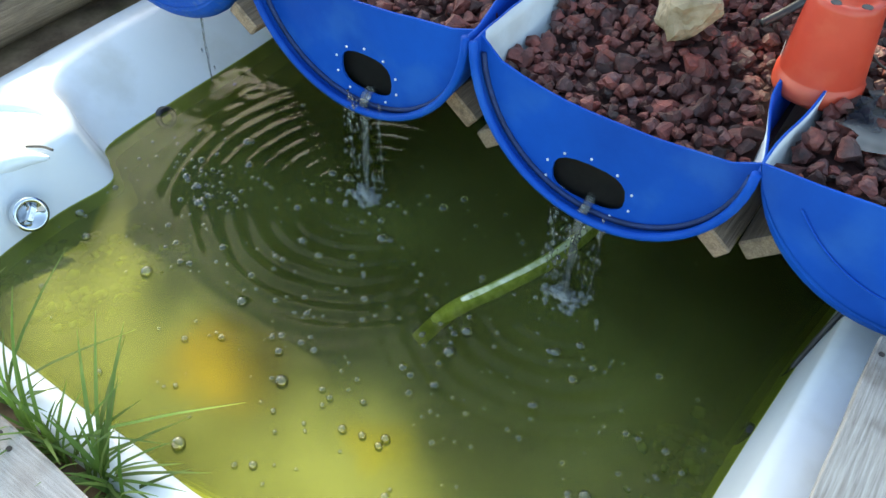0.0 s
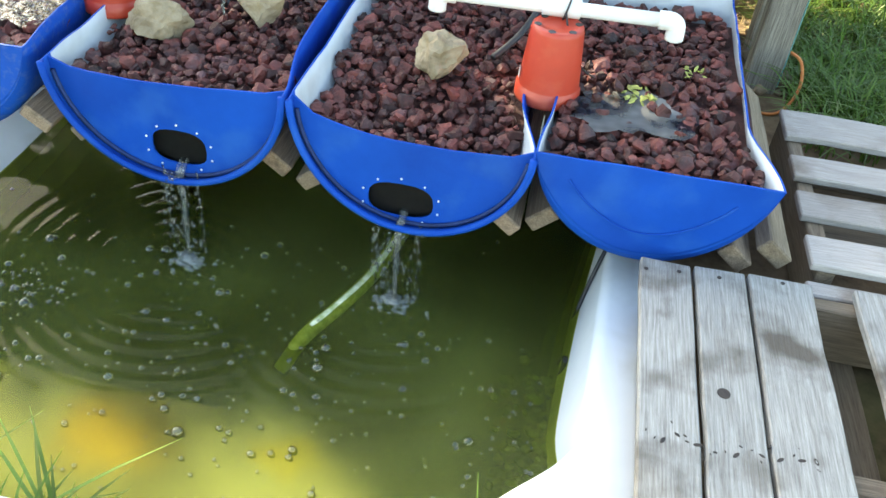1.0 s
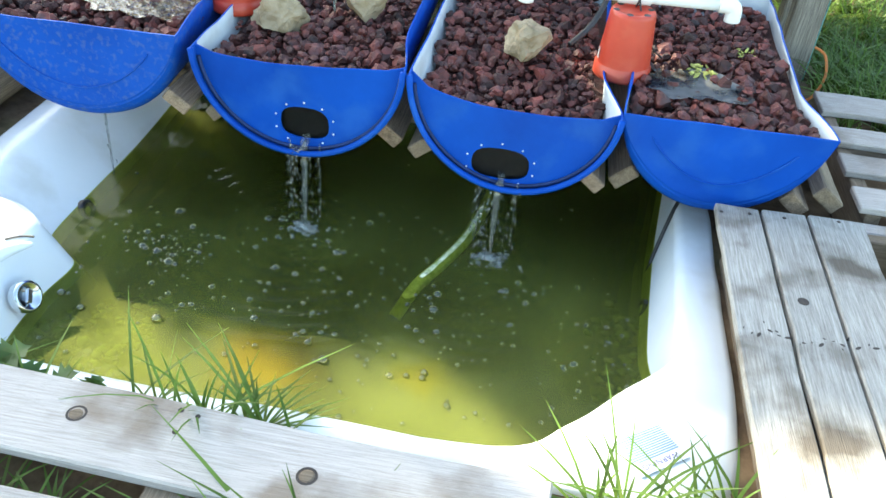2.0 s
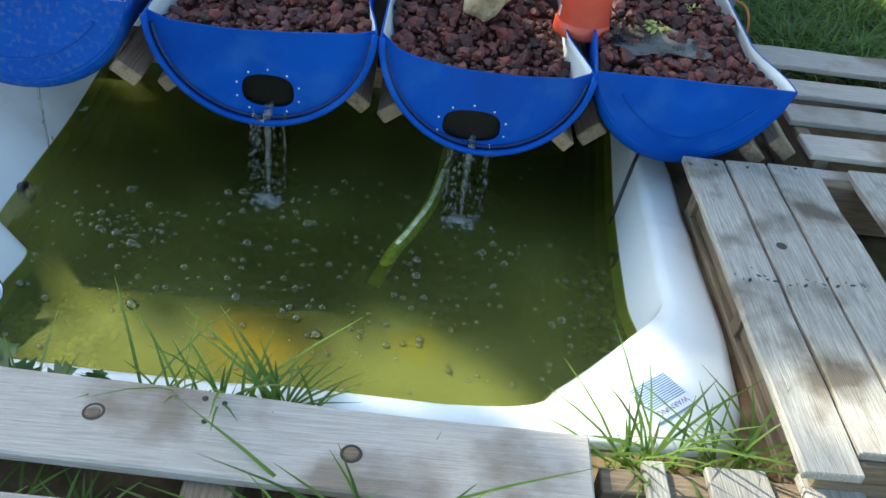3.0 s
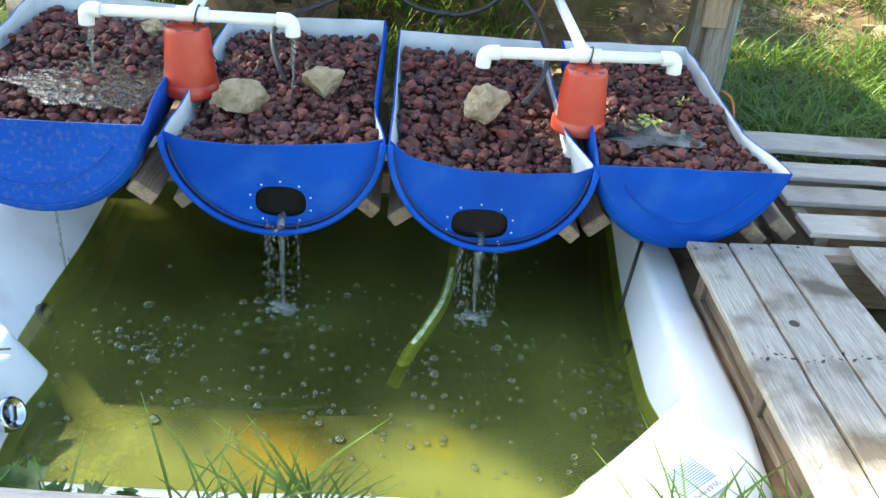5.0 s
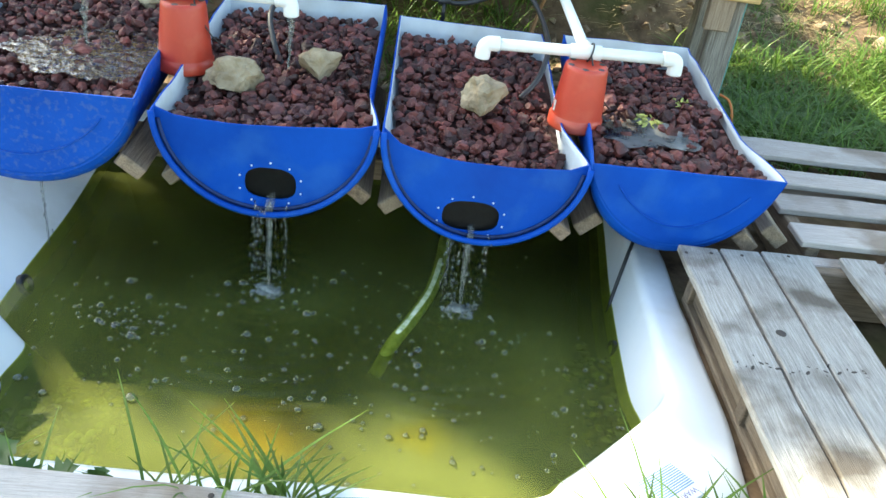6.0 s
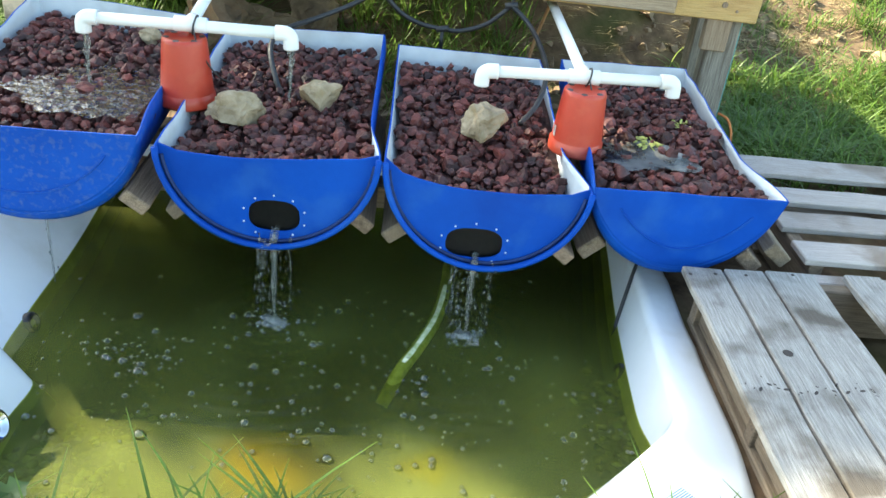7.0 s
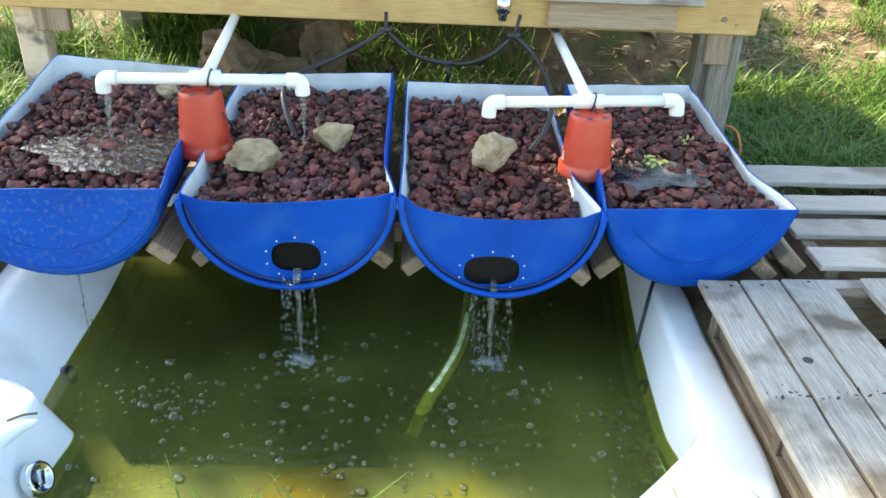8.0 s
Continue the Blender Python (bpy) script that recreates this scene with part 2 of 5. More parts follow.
def water_material(name, murk, tint, amount, ripple, ripple_scale, rough=0.03, gloss=1.0, rings=(), cloudy=0.3, cloud_scale=1.9, stains=()):
    """Cloudy water: a mirror by Fresnel over a mix of scattering murk and tinted clearness."""
    m = bpy.data.materials.new(name)
    m.use_nodes = True
    n, lk = m.node_tree.nodes, m.node_tree.links.new
    n.remove(n["Principled BSDF"])
    tc = n.new("ShaderNodeTexCoord")
    nz, b = n.new("ShaderNodeTexNoise"), n.new("ShaderNodeBump")
    nz.inputs["Scale"].default_value, nz.inputs["Detail"].default_value = ripple_scale, 2
    lk(tc.outputs["Object"], nz.inputs["Vector"])
    b.inputs["Strength"].default_value, b.inputs["Distance"].default_value = ripple, 0.01
    height = nz.outputs["Fac"]
    for cx, cy in rings:
        place, wave, add = n.new("ShaderNodeMapping"), n.new("ShaderNodeTexWave"), n.new("ShaderNodeMath")
        place.inputs["Location"].default_value, place.inputs["Scale"].default_value = (-cx, -cy, 0), (1, 1, 0)
        wave.wave_type, wave.rings_direction = "RINGS", "SPHERICAL"
        wave.inputs["Scale"].default_value, wave.inputs["Distortion"].default_value = 6.5, 2.0
        wave.inputs["Detail Scale"].default_value = 0.6
        lk(tc.outputs["Object"], place.inputs["Vector"]), lk(place.outputs[0], wave.inputs["Vector"])
        far, fade = n.new("ShaderNodeVectorMath"), n.new("ShaderNodeMapRange")
        far.operation, add.operation = "LENGTH", "MULTIPLY_ADD"
        fade.inputs["From Min"].default_value, fade.inputs["From Max"].default_value = 0.08, 0.55
        fade.inputs["To Min"].default_value, fade.inputs["To Max"].default_value = 1.5, 0.0
        lk(place.outputs[0], far.inputs[0]), lk(far.outputs["Value"], fade.inputs["Value"])
        lk(wave.outputs["Fac"], add.inputs[0]), lk(fade.outputs[0], add.inputs[1]), lk(height, add.inputs[2])
        height = add.outputs[0]
    lk(height, b.inputs["Height"])
    cloud, ramp = n.new("ShaderNodeTexNoise"), n.new("ShaderNodeValToRGB")
    cloud.inputs["Scale"].default_value, cloud.inputs["Detail"].default_value = cloud_scale, 3
    lk(tc.outputs["Object"], cloud.inputs["Vector"])
    ramp.color_ramp.elements[0].position, ramp.color_ramp.elements[1].position = 0.35, 0.65
    ramp.color_ramp.elements[0].color = (*[c * (1 - cloudy) for c in murk], 1)
    ramp.color_ramp.elements[1].color = (*[c * (1 + cloudy) for c in murk], 1)
    lk(cloud.outputs["Fac"], ramp.inputs[0])
    dif, tra, glo = n.new("ShaderNodeBsdfDiffuse"), n.new("ShaderNodeBsdfTransparent"), n.new("ShaderNodeBsdfGlossy")
    col = ramp.outputs[0]
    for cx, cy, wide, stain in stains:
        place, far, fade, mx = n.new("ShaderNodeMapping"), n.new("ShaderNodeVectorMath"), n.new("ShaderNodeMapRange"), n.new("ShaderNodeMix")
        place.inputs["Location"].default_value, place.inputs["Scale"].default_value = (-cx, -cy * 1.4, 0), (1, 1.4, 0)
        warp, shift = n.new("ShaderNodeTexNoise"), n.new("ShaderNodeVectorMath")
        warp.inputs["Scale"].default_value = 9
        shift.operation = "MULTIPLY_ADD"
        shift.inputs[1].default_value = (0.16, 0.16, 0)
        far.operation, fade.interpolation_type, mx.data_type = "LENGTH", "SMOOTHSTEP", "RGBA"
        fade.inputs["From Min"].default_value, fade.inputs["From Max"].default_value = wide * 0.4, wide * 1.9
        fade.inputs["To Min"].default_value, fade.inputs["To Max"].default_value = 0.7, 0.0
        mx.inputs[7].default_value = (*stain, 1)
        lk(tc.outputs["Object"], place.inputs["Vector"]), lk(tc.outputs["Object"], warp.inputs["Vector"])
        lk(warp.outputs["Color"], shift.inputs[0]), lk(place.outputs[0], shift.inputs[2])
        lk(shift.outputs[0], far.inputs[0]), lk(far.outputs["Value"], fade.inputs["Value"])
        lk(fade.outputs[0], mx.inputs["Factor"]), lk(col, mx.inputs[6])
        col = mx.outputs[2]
    lk(col, dif.inputs["Color"])
    tra.inputs["Color"].default_value = (*tint, 1)
    glo.inputs["Roughness"].default_value = rough
    lk(b.outputs[0], glo.inputs["Normal"])
    fr = n.new("ShaderNodeFresnel")
    fr.inputs["IOR"].default_value = 1.33
    lk(b.outputs[0], fr.inputs["Normal"])
    m1, m2 = n.new("ShaderNodeMixShader"), n.new("ShaderNodeMixShader")
    m1.inputs[0].default_value = amount
    lk(tra.outputs[0], m1.inputs[1]), lk(dif.outputs[0], m1.inputs[2])
    gl = n.new("ShaderNodeMath")
    gl.operation, gl.inputs[1].default_value = "MULTIPLY", gloss
    lk(fr.outputs[0], gl.inputs[0])
    lk(gl.outputs[0], m2.inputs[0]), lk(m1.outputs[0], m2.inputs[1]), lk(glo.outputs[0], m2.inputs[2])
    lk(m2.outputs[0], n["Material Output"].inputs[0])
    return m


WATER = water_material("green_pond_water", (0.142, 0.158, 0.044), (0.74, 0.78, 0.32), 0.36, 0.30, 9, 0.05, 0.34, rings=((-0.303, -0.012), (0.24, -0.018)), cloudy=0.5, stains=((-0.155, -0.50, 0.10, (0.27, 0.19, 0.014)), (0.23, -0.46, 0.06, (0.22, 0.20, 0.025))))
# tint of the stacked sheets that dim what lies deeper
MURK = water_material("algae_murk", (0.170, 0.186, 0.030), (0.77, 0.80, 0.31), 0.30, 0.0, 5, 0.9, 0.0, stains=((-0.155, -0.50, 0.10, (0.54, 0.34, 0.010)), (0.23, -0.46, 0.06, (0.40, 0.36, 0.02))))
PUDDLE = water_material("clear_puddle", (0.05, 0.03, 0.02), (0.75, 0.70, 0.66), 0.05, 1.0, 34, 0.08, 2.2)
STILL_PUDDLE = water_material("still_puddle", (0.26, 0.26, 0.25), (0.55, 0.48, 0.40), 0.5, 0.06, 10, 0.03, 0.55, cloudy=0.9, cloud_scale=7)
SPLASH = water_material("running_water", (0.60, 0.63, 0.60), (0.96, 0.97, 0.96), 0.08, 0.8, 60, 0.06)
FOAM = water_material("foam", (0.75, 0.78, 0.74), (0.95, 0.96, 0.93), 0.18, 0.6, 90, 0.1)
BUBBLE = water_material("bubble_film", (0.7, 0.75, 0.6), (0.90, 0.91, 0.86), 0.02, 0.0, 9, 0.03, 5.0)


# ---- mesh helpers ----
def thing(name, at, label, category, group="", kind=""):
    ob = new(name)
    ob.location = at
    ob.empty_display_size = 0.05
    return tagged(ob, label, category, group, kind)


def origin(ob):
    p = Vector((0, 0, 0))
    while ob:
        p += ob.location
        ob = ob.parent
    return p


def link_mesh(name, me, material, parent=None, label="", smooth=False):
    for m in (material if isinstance(material, (list, tuple)) else [material]):
        me.materials.append(m)
    if smooth:
        me.shade_smooth()
    ob = new(name, me)
    if parent:
        ob.parent = parent
    if label:
        ob["label"] = label
    return ob


def part(name, bm, material, parent=None, label="", smooth=False):
    """Links a bmesh, built in world coordinates, as one mesh object under its parent."""
    if parent:
        bmesh.ops.translate(bm, verts=bm.verts, vec=-origin(parent))
    bmesh.ops.recalc_face_normals(bm, faces=bm.faces)
    me = bpy.data.meshes.new(name)
    bm.to_mesh(me)
    bm.free()
    return link_mesh(name, me, material, parent, label, smooth)


def np_mesh(name, verts, faces, material, parent=None, label="", smooth=False):
    """One mesh from numpy arrays: verts (n, 3), faces (m, k)."""
    me = bpy.data.meshes.new(name)
    verts = np.asarray(verts, dtype=np.float32)
    if parent:
        verts = verts - np.array(origin(parent), dtype=np.float32)
    faces = np.asarray(faces, dtype=np.int32)
    me.vertices.add(len(verts))
    me.vertices.foreach_set("co", verts.ravel())
    me.loops.add(faces.size)
    me.loops.foreach_set("vertex_index", faces.ravel())
    me.polygons.add(len(faces))
    me.polygons.foreach_set("loop_start", np.arange(len(faces), dtype=np.int32) * faces.shape[1])
    me.update(calc_edges=True)
    if not smooth:
        me.shade_flat()
    return link_mesh(name, me, material, parent, label, smooth)


def box(bm, lo, hi, bevel=0.003, turn=None, seg=1, wear=0.0, cuts=0):
    """A bevelled box between two corners; turn: a matrix about its middle; wear: uneven edges."""
    lo, hi = Vector(lo), Vector(hi)
    mid, size = (lo + hi) / 2, hi - lo
    b2 = bmesh.new()
    bmesh.ops.create_cube(b2, size=1)
    bmesh.ops.scale(b2, vec=size, verts=b2.verts)
    if cuts:
        axis = max(range(3), key=lambda i: size[i])
        long_edges = [e for e in b2.edges if abs((e.verts[0].co - e.verts[1].co)[axis]) > size[axis] * 0.9]
        bmesh.ops.subdivide_edges(b2, edges=long_edges, cuts=cuts)
    if wear:
        for v in b2.verts:
            q = (v.co + mid) * 9
            v.co += Vector((noise.noise(q), noise.noise(q + Vector((7, 0, 0))), noise.noise(q + Vector((0, 9, 0))))) * wear
    if bevel:
        edges = [e for e in b2.edges if e.calc_face_angle(0) > 0.6]
        bmesh.ops.bevel(b2, geom=edges, offset=bevel, segments=seg, affect="EDGES", clamp_overlap=True)
    m = Matrix.Translation(mid) @ (turn.to_4x4() if turn else Matrix.Identity(4))
    b2.transform(m)
    tmp = bpy.data.meshes.new("tmp")
    b2.to_mesh(tmp)
    b2.free()
    bm.from_mesh(tmp)
    bpy.data.meshes.remove(tmp)


def box_part(name, lo, hi, material, parent=None, label="", **kw):
    bm = bmesh.new()
    box(bm, lo, hi, **kw)
    return part(name, bm, material, parent, label)


def rot(rx=0, ry=0, rz=0):
    return Euler((radians(rx), radians(ry), radians(rz))).to_matrix()


def spline(pts, per=8, closed=False):
    pts = [Vector(p) for p in pts]
    n = len(pts)
    out = []
    for i in range(n if closed else n - 1):
        if closed:
            a, b, c, d = pts[i - 1], pts[i], pts[(i + 1) % n], pts[(i + 2) % n]
        else:
            a, b, c, d = pts[max(i - 1, 0)], pts[i], pts[i + 1], pts[min(i + 2, n - 1)]
        for k in range(per):
            t = k / per
            out.append(0.5 * (2 * b + (c - a) * t + (2 * a - 5 * b + 4 * c - d) * t * t + (3 * b - a - 3 * c + d) * t ** 3))
    if not closed:
        out.append(pts[-1])
    return out


def tube(bm, pts, radius, sides=10, cap=True):
    """A round tube along points; radius: a number or one for each point."""
    pts = [Vector(p) for p in pts]
    radii = radius if isinstance(radius, (list, tuple)) else [radius] * len(pts)
    rings, side = [], None
    for i, p in enumerate(pts):
        d = (pts[min(i + 1, len(pts) - 1)] - pts[max(i - 1, 0)]).normalized()
        if side is None:
            side = d.orthogonal().normalized()
        side = (side - d * side.dot(d)).normalized()
        up = d.cross(side)
        rings.append([bm.verts.new(p + (side * math.cos(a) + up * math.sin(a)) * radii[i])
                      for a in (2 * math.pi * k / sides for k in range(sides))])
    for r0, r1 in zip(rings, rings[1:]):
        for k in range(sides):
            bm.faces.new((r0[k], r0[(k + 1) % sides], r1[(k + 1) % sides], r1[k]))
    if cap:
        bm.faces.new(rings[0][::-1]), bm.faces.new(rings[-1])


def lathe(bm, profile, centre, sides=32, turn=None):
    """A turned form from (radius, height) pairs about a centre."""
    m = Matrix.Translation(centre) @ (turn.to_4x4() if turn else Matrix.Identity(4))
    rings = []
    for r, z in profile:
        if r < 1e-5:
            rings.append([bm.verts.new(m @ Vector((0, 0, z)))])
        else:
            rings.append([bm.verts.new(m @ Vector((r * math.cos(2 * math.pi * k / sides), r * math.sin(2 * math.pi * k / sides), z)))
                          for k in range(sides)])
    for r0, r1 in zip(rings, rings[1:]):
        for k in range(sides):
            j = (k + 1) % sides
            if len(r0) == 1 and len(r1) > 1:
                bm.faces.new((r0[0], r1[j], r1[k]))
            elif len(r1) == 1 and len(r0) > 1:
                bm.faces.new((r0[k], r0[j], r1[0]))
            elif len(r0) > 1:
                bm.faces.new((r0[k], r0[j], r1[j], r1[k]))


def stone_mesh(seed, subdivisions=2, cuts=13, rough=0.16):
    """A broken stone of about unit radius: a ball cut by planes and roughened."""
    rng = random.Random(seed)
    bm = bmesh.new()
    bmesh.ops.create_icosphere(bm, subdivisions=subdivisions, radius=1)
    for _ in range(cuts):
        n = Vector((rng.gauss(0, 1), rng.gauss(0, 1), rng.gauss(0, 1))).normalized()
        d = rng.uniform(0.42, 0.82)
        for v in bm.verts:
            over = v.co.dot(n) - d
            if over > 0:
                v.co -= n * over * 0.97
    o = Vector((seed * 3.1, seed * 1.7, 0))
    for v in bm.verts:
        v.co *= 1 + rough * noise.noise(v.co * 2.2 + o) + rough * 0.5 * noise.noise(v.co * 6 + o)
    bm.verts.ensure_lookup_table()
    vs = np.array([v.co[:] for v in bm.verts], dtype=np.float32)
    fs = np.array([[v.index for v in f.verts] for f in bm.faces], dtype=np.int32)
    bm.free()
    return vs, fs


def scatter(protos, places, rng):
    """Joins copies of small meshes; places: (x, y, z, size, flatness)."""
    V, F, base = [], [], 0
    for x, y, z, s, flat in places:
        vs, fs = protos[rng.integers(len(protos))]
        q = rng.normal(size=4)
        q /= np.linalg.norm(q)
        w, a, b, c = q
        R = np.array([[1 - 2 * (b * b + c * c), 2 * (a * b - c * w), 2 * (a * c + b * w)],
                      [2 * (a * b + c * w), 1 - 2 * (a * a + c * c), 2 * (b * c - a * w)],
                      [2 * (a * c - b * w), 2 * (b * c + a * w), 1 - 2 * (a * a + b * b)]])
        st = np.array([1.0, rng.uniform(0.7, 1.0), rng.uniform(0.6, 0.9)])
        p = (vs * st) @ R.T * s
        p[:, 2] *= flat
        V.append(p + np.array([x, y, z]))
        F.append(fs + base)
        base += len(vs)
    return np.concatenate(V), np.concatenate(F)


def blades(roots, heights, widths, leans, rng, levels=6):
    """Grass blades: tapering, bent strips. roots (n, 3)."""
    n = len(roots)
    az = rng.uniform(0, 2 * np.pi, n)
    dirs = np.stack([np.cos(az), np.sin(az), np.zeros(n)], 1)
    sides = np.stack([-np.sin(az), np.cos(az), np.zeros(n)], 1)
    V = np.zeros((n, levels * 2, 3))
    for i in range(levels):
        t = i / (levels - 1)
        w = widths * (0.55 + 0.9 * t) * (1 - t) ** 0.6 * 0.5 + 0.0003
        up = heights * (t - 0.35 * np.clip(leans, 0, 1.2) * t * t)
        out = heights * leans * t * t
        c = roots + dirs * out[:, None]
        c[:, 2] += up
        V[:, 2 * i] = c - sides * w[:, None]
        V[:, 2 * i + 1] = c + sides * w[:, None]
    quad = np.array([[2 * i, 2 * i + 1, 2 * i + 3, 2 * i + 2] for i in range(levels - 1)])
    F = (np.arange(n)[:, None, None] * levels * 2 + quad[None]).reshape(-1, 4)
    return V.reshape(-1, 3), F


def smooth_step(a, b, x):
    t = np.clip((x - a) / (b - a), 0, 1)
    return t * t * (3 - 2 * t)


# ---- ground ----
WATER_Z, RIM_Z, GROUND_Z = -0.09, 0.06, 0.04


def ground_height(x, y):
    x, y = np.asarray(x, float), np.asarray(y, float)
    cut = smooth_step(-1.9, -1.3, x) * (1 - smooth_step(1.35, 1.9, x))
    bank = (0.42 + 0.16 * cut) * smooth_step(1.5 + 0.35 * cut, 3.6 - 1.0 * cut, y) + 0.10 * np.clip(y - 3.6, 0, 12)
    side = 0.10 * smooth_step(1.6, 3.5, np.abs(x)) * smooth_step(0.5, 2.5, y)
    bumps = 0.035 * np.sin(2.3 * x + 1.1 * y) * np.sin(1.7 * y - 0.6 * x) * smooth_step(1.0, 2.2, y)
    return GROUND_Z + bank + side + bumps


def axis_lines(marks):
    near = list(np.arange(-4, 6.001, 0.12))
    near = [v for v in near if all(abs(v - m) > 0.05 for m in marks)]
    far = [4.0 * 1.6 ** k for k in range(1, 11)]
    return sorted(near + list(marks) + [-v for v in far] + [v + 2.2 for v in far])


gx, gy = axis_lines((-1.225, 0.795)), axis_lines((-0.885, 0.945))
bm = bmesh.new()
grid = [[bm.verts.new((x, y, float(ground_height(x, y)))) for x in gx] for y in gy]
for j in range(len(gy) - 1):
    for i in range(len(gx) - 1):
        if not (-1.23 < gx[i] and gx[i + 1] < 0.80 and -0.89 < gy[j] and gy[j + 1] < 0.95):
            bm.faces.new((grid[j][i], grid[j][i + 1], grid[j + 1][i + 1], grid[j + 1][i]))
tagged(part("ground", bm, GROUND, smooth=True), "dry brown dirt with straw and grass", "ground", kind="structure")


# ---- the tub ----
INNER = [(0.785, 0.80), (0.738, 0.12), (0.722, -0.36), (0.694, -0.480), (0.590, -0.600), (0.480, -0.720), (0.330, -0.815), (-0.15, -0.818),
         (-0.600, -0.815), (-0.820, -0.785), (-0.885, -0.670), (-0.895, -0.510), (-0.893, -0.368), (-0.955, -0.314), (-1.070, -0.268),
         (-1.122, -0.110), (-1.130, 0.300), (-1.120, 0.800), (-1.020, 0.900), (0.650, 0.900)]
WATERLINE = [(0.768, 0.79), (0.706, 0.12), (0.678, -0.30), (0.684, -0.445), (0.565, -0.538), (0.470, -0.622), (0.350, -0.705), (-0.15, -0.798),
             (-0.600, -0.795), (-0.790, -0.755), (-0.830, -0.650), (-0.842, -0.480), (-0.832, -0.340), (-0.895, -0.292), (-0.952, -0.245),
             (-0.961, -0.040), (-0.961, 0.300), (-0.985, 0.780), (-0.940, 0.850), (0.620, 0.850)]
OUTER = [(0.838, 0.92), (0.838, 0.12), (0.834, -0.42), (0.828, -0.640), (0.815, -0.780), (0.730, -0.880), (0.500, -0.890), (-0.15, -0.890),
         (-0.600, -0.890), (-1.000, -0.890), (-1.200, -0.880), (-1.230, -0.780), (-1.230, -0.500), (-1.230, -0.300), (-1.230, -0.150),
         (-1.230, 0.050), (-1.230, 0.300), (-1.230, 0.880), (-1.180, 0.950), (0.720, 0.950)]


def loop(points, z, grow=0.0, per=6):
    mid = Vector((-0.13, 0.05, 0))
    out = []
    for p in spline([(x, y, 0) for x, y in points], per, True):
        d = (p - mid).normalized()
        out.append(p + d * grow + Vector((0, 0, z)))
    return out


def blend(a, b, t):
    return [(p[0] + (q[0] - p[0]) * t, p[1] + (q[1] - p[1]) * t) for p, q in zip(a, b)]


tub = thing("garden_tub", (-0.13, 0.05, -0.62), "white acrylic whirlpool tub sunk in the ground as a fish pond", "tub")
levels = [loop(OUTER, -0.10), loop(OUTER, 0.035), loop(blend(OUTER, INNER, 0.06), 0.052), loop(blend(OUTER, INNER, 0.2), RIM_Z),
          loop(blend(OUTER, INNER, 0.8), RIM_Z), loop(INNER, RIM_Z - 0.006), loop(blend(INNER, WATERLINE, 0.16), RIM_Z - 0.028),
          loop(blend(INNER, WATERLINE, 0.55), -0.02), loop(WATERLINE, WATER_Z + 0.003)]
bm = bmesh.new()
rings = [[bm.verts.new(p + Vector((0.006, 0.006, 0.005)) * noise.noise(p * 7) * (0 < i < 8)) for p in lv] for i, lv in enumerate(levels)]
for r0, r1 in zip(rings, rings[1:]):
    for k in range(len(r0)):
        bm.faces.new((r0[k], r0[(k + 1) % len(r0)], r1[(k + 1) % len(r0)], r1[k]))
part("rim_and_wall", bm, ACRYLIC, tub, smooth=True)
under = [loop(WATERLINE, WATER_Z + 0.003), loop(WATERLINE, -0.14, -0.030), loop(WATERLINE, -0.30, -0.105), loop(WATERLINE, -0.44, -0.160),
         loop(WATERLINE, -0.52, -0.20), loop(WATERLINE, -0.535, -0.26)]
bm = bmesh.new()
rings = [[bm.verts.new(p) for p in lv] for lv in under]
for r0, r1 in zip(rings, rings[1:]):
    for k in range(len(r0)):
        bm.faces.new((r0[k], r0[(k + 1) % len(r0)], r1[(k + 1) % len(r0)], r1[k]))
bm.faces.new(rings[-1])
part("basin", bm, ALGAE_WALL, tub, "basin coated with green algae", smooth=True)


def jet(at, face):
    """A round whirlpool nozzle in the tub's wall, facing the given way."""
    turn = Vector(face).to_track_quat("Z", "Y").to_matrix()
    bm = bmesh.new()
    lathe(bm, [(0.030, -0.01), (0.030, 0.004), (0.026, 0.009), (0.019, 0.008), (0.017, -0.004), (0.0, -0.004)], at, 24, turn)
    return part("jet_nozzle", bm, BLACK, tub, "dark jet nozzle under the water", smooth=True)


jet((-0.945, -0.07, -0.108), (1, 0, 0.35))
jet((0.677, -0.10, -0.118), (-1, 0, 0.2))
turn = Vector((0.9, -0.12, 0.42)).to_track_quat("Z", "Y").to_matrix()
bm = bmesh.new()
lathe(bm, [(0.040, -0.012), (0.040, 0.006), (0.037, 0.012), (0.030, 0.013), (0.027, 0.006), (0.0, 0.006)], (-0.826, -0.545, -0.030), 32, turn)
ring = part("overflow_ring", bm, CHROME, tub, "chrome overflow ring", smooth=True)
bm = bmesh.new()
box(bm, (-0.822, -0.564, -0.034), (-0.812, -0.528, -0.016), 0.003, rot(40, -25, 0))
part("overflow_knob", bm, CHROME, ring)

# moulded grips on the rim's wide corner
for pts in ([(-0.865, -0.74), (-0.915, -0.66), (-0.925, -0.57), (-0.895, -0.485), (-0.850, -0.445)], [(-1.17, -0.50), (-1.10, -0.40), (-1.00, -0.350), (-0.91, -0.375)]):
    bm = bmesh.new()
    path = spline([(x, y, RIM_Z - 0.008) for x, y in pts], 8)
    tube(bm, path, [0.004 + 0.020 * math.sin(math.pi * k / (len(path) - 1)) for k in range(len(path))], 14)
    part("moulded_grip", bm, ACRYLIC, tub, smooth=True)
bm = bmesh.new()
tube(bm, spline([(-0.915, -0.455, RIM_Z + 0.0005), (-0.885, -0.435, RIM_Z + 0.001), (-0.855, -0.428, RIM_Z + 0.0005)], 6), 0.003, 8)
part("grip_slot", bm, BLACK, tub, "dark slot in the moulded rim")

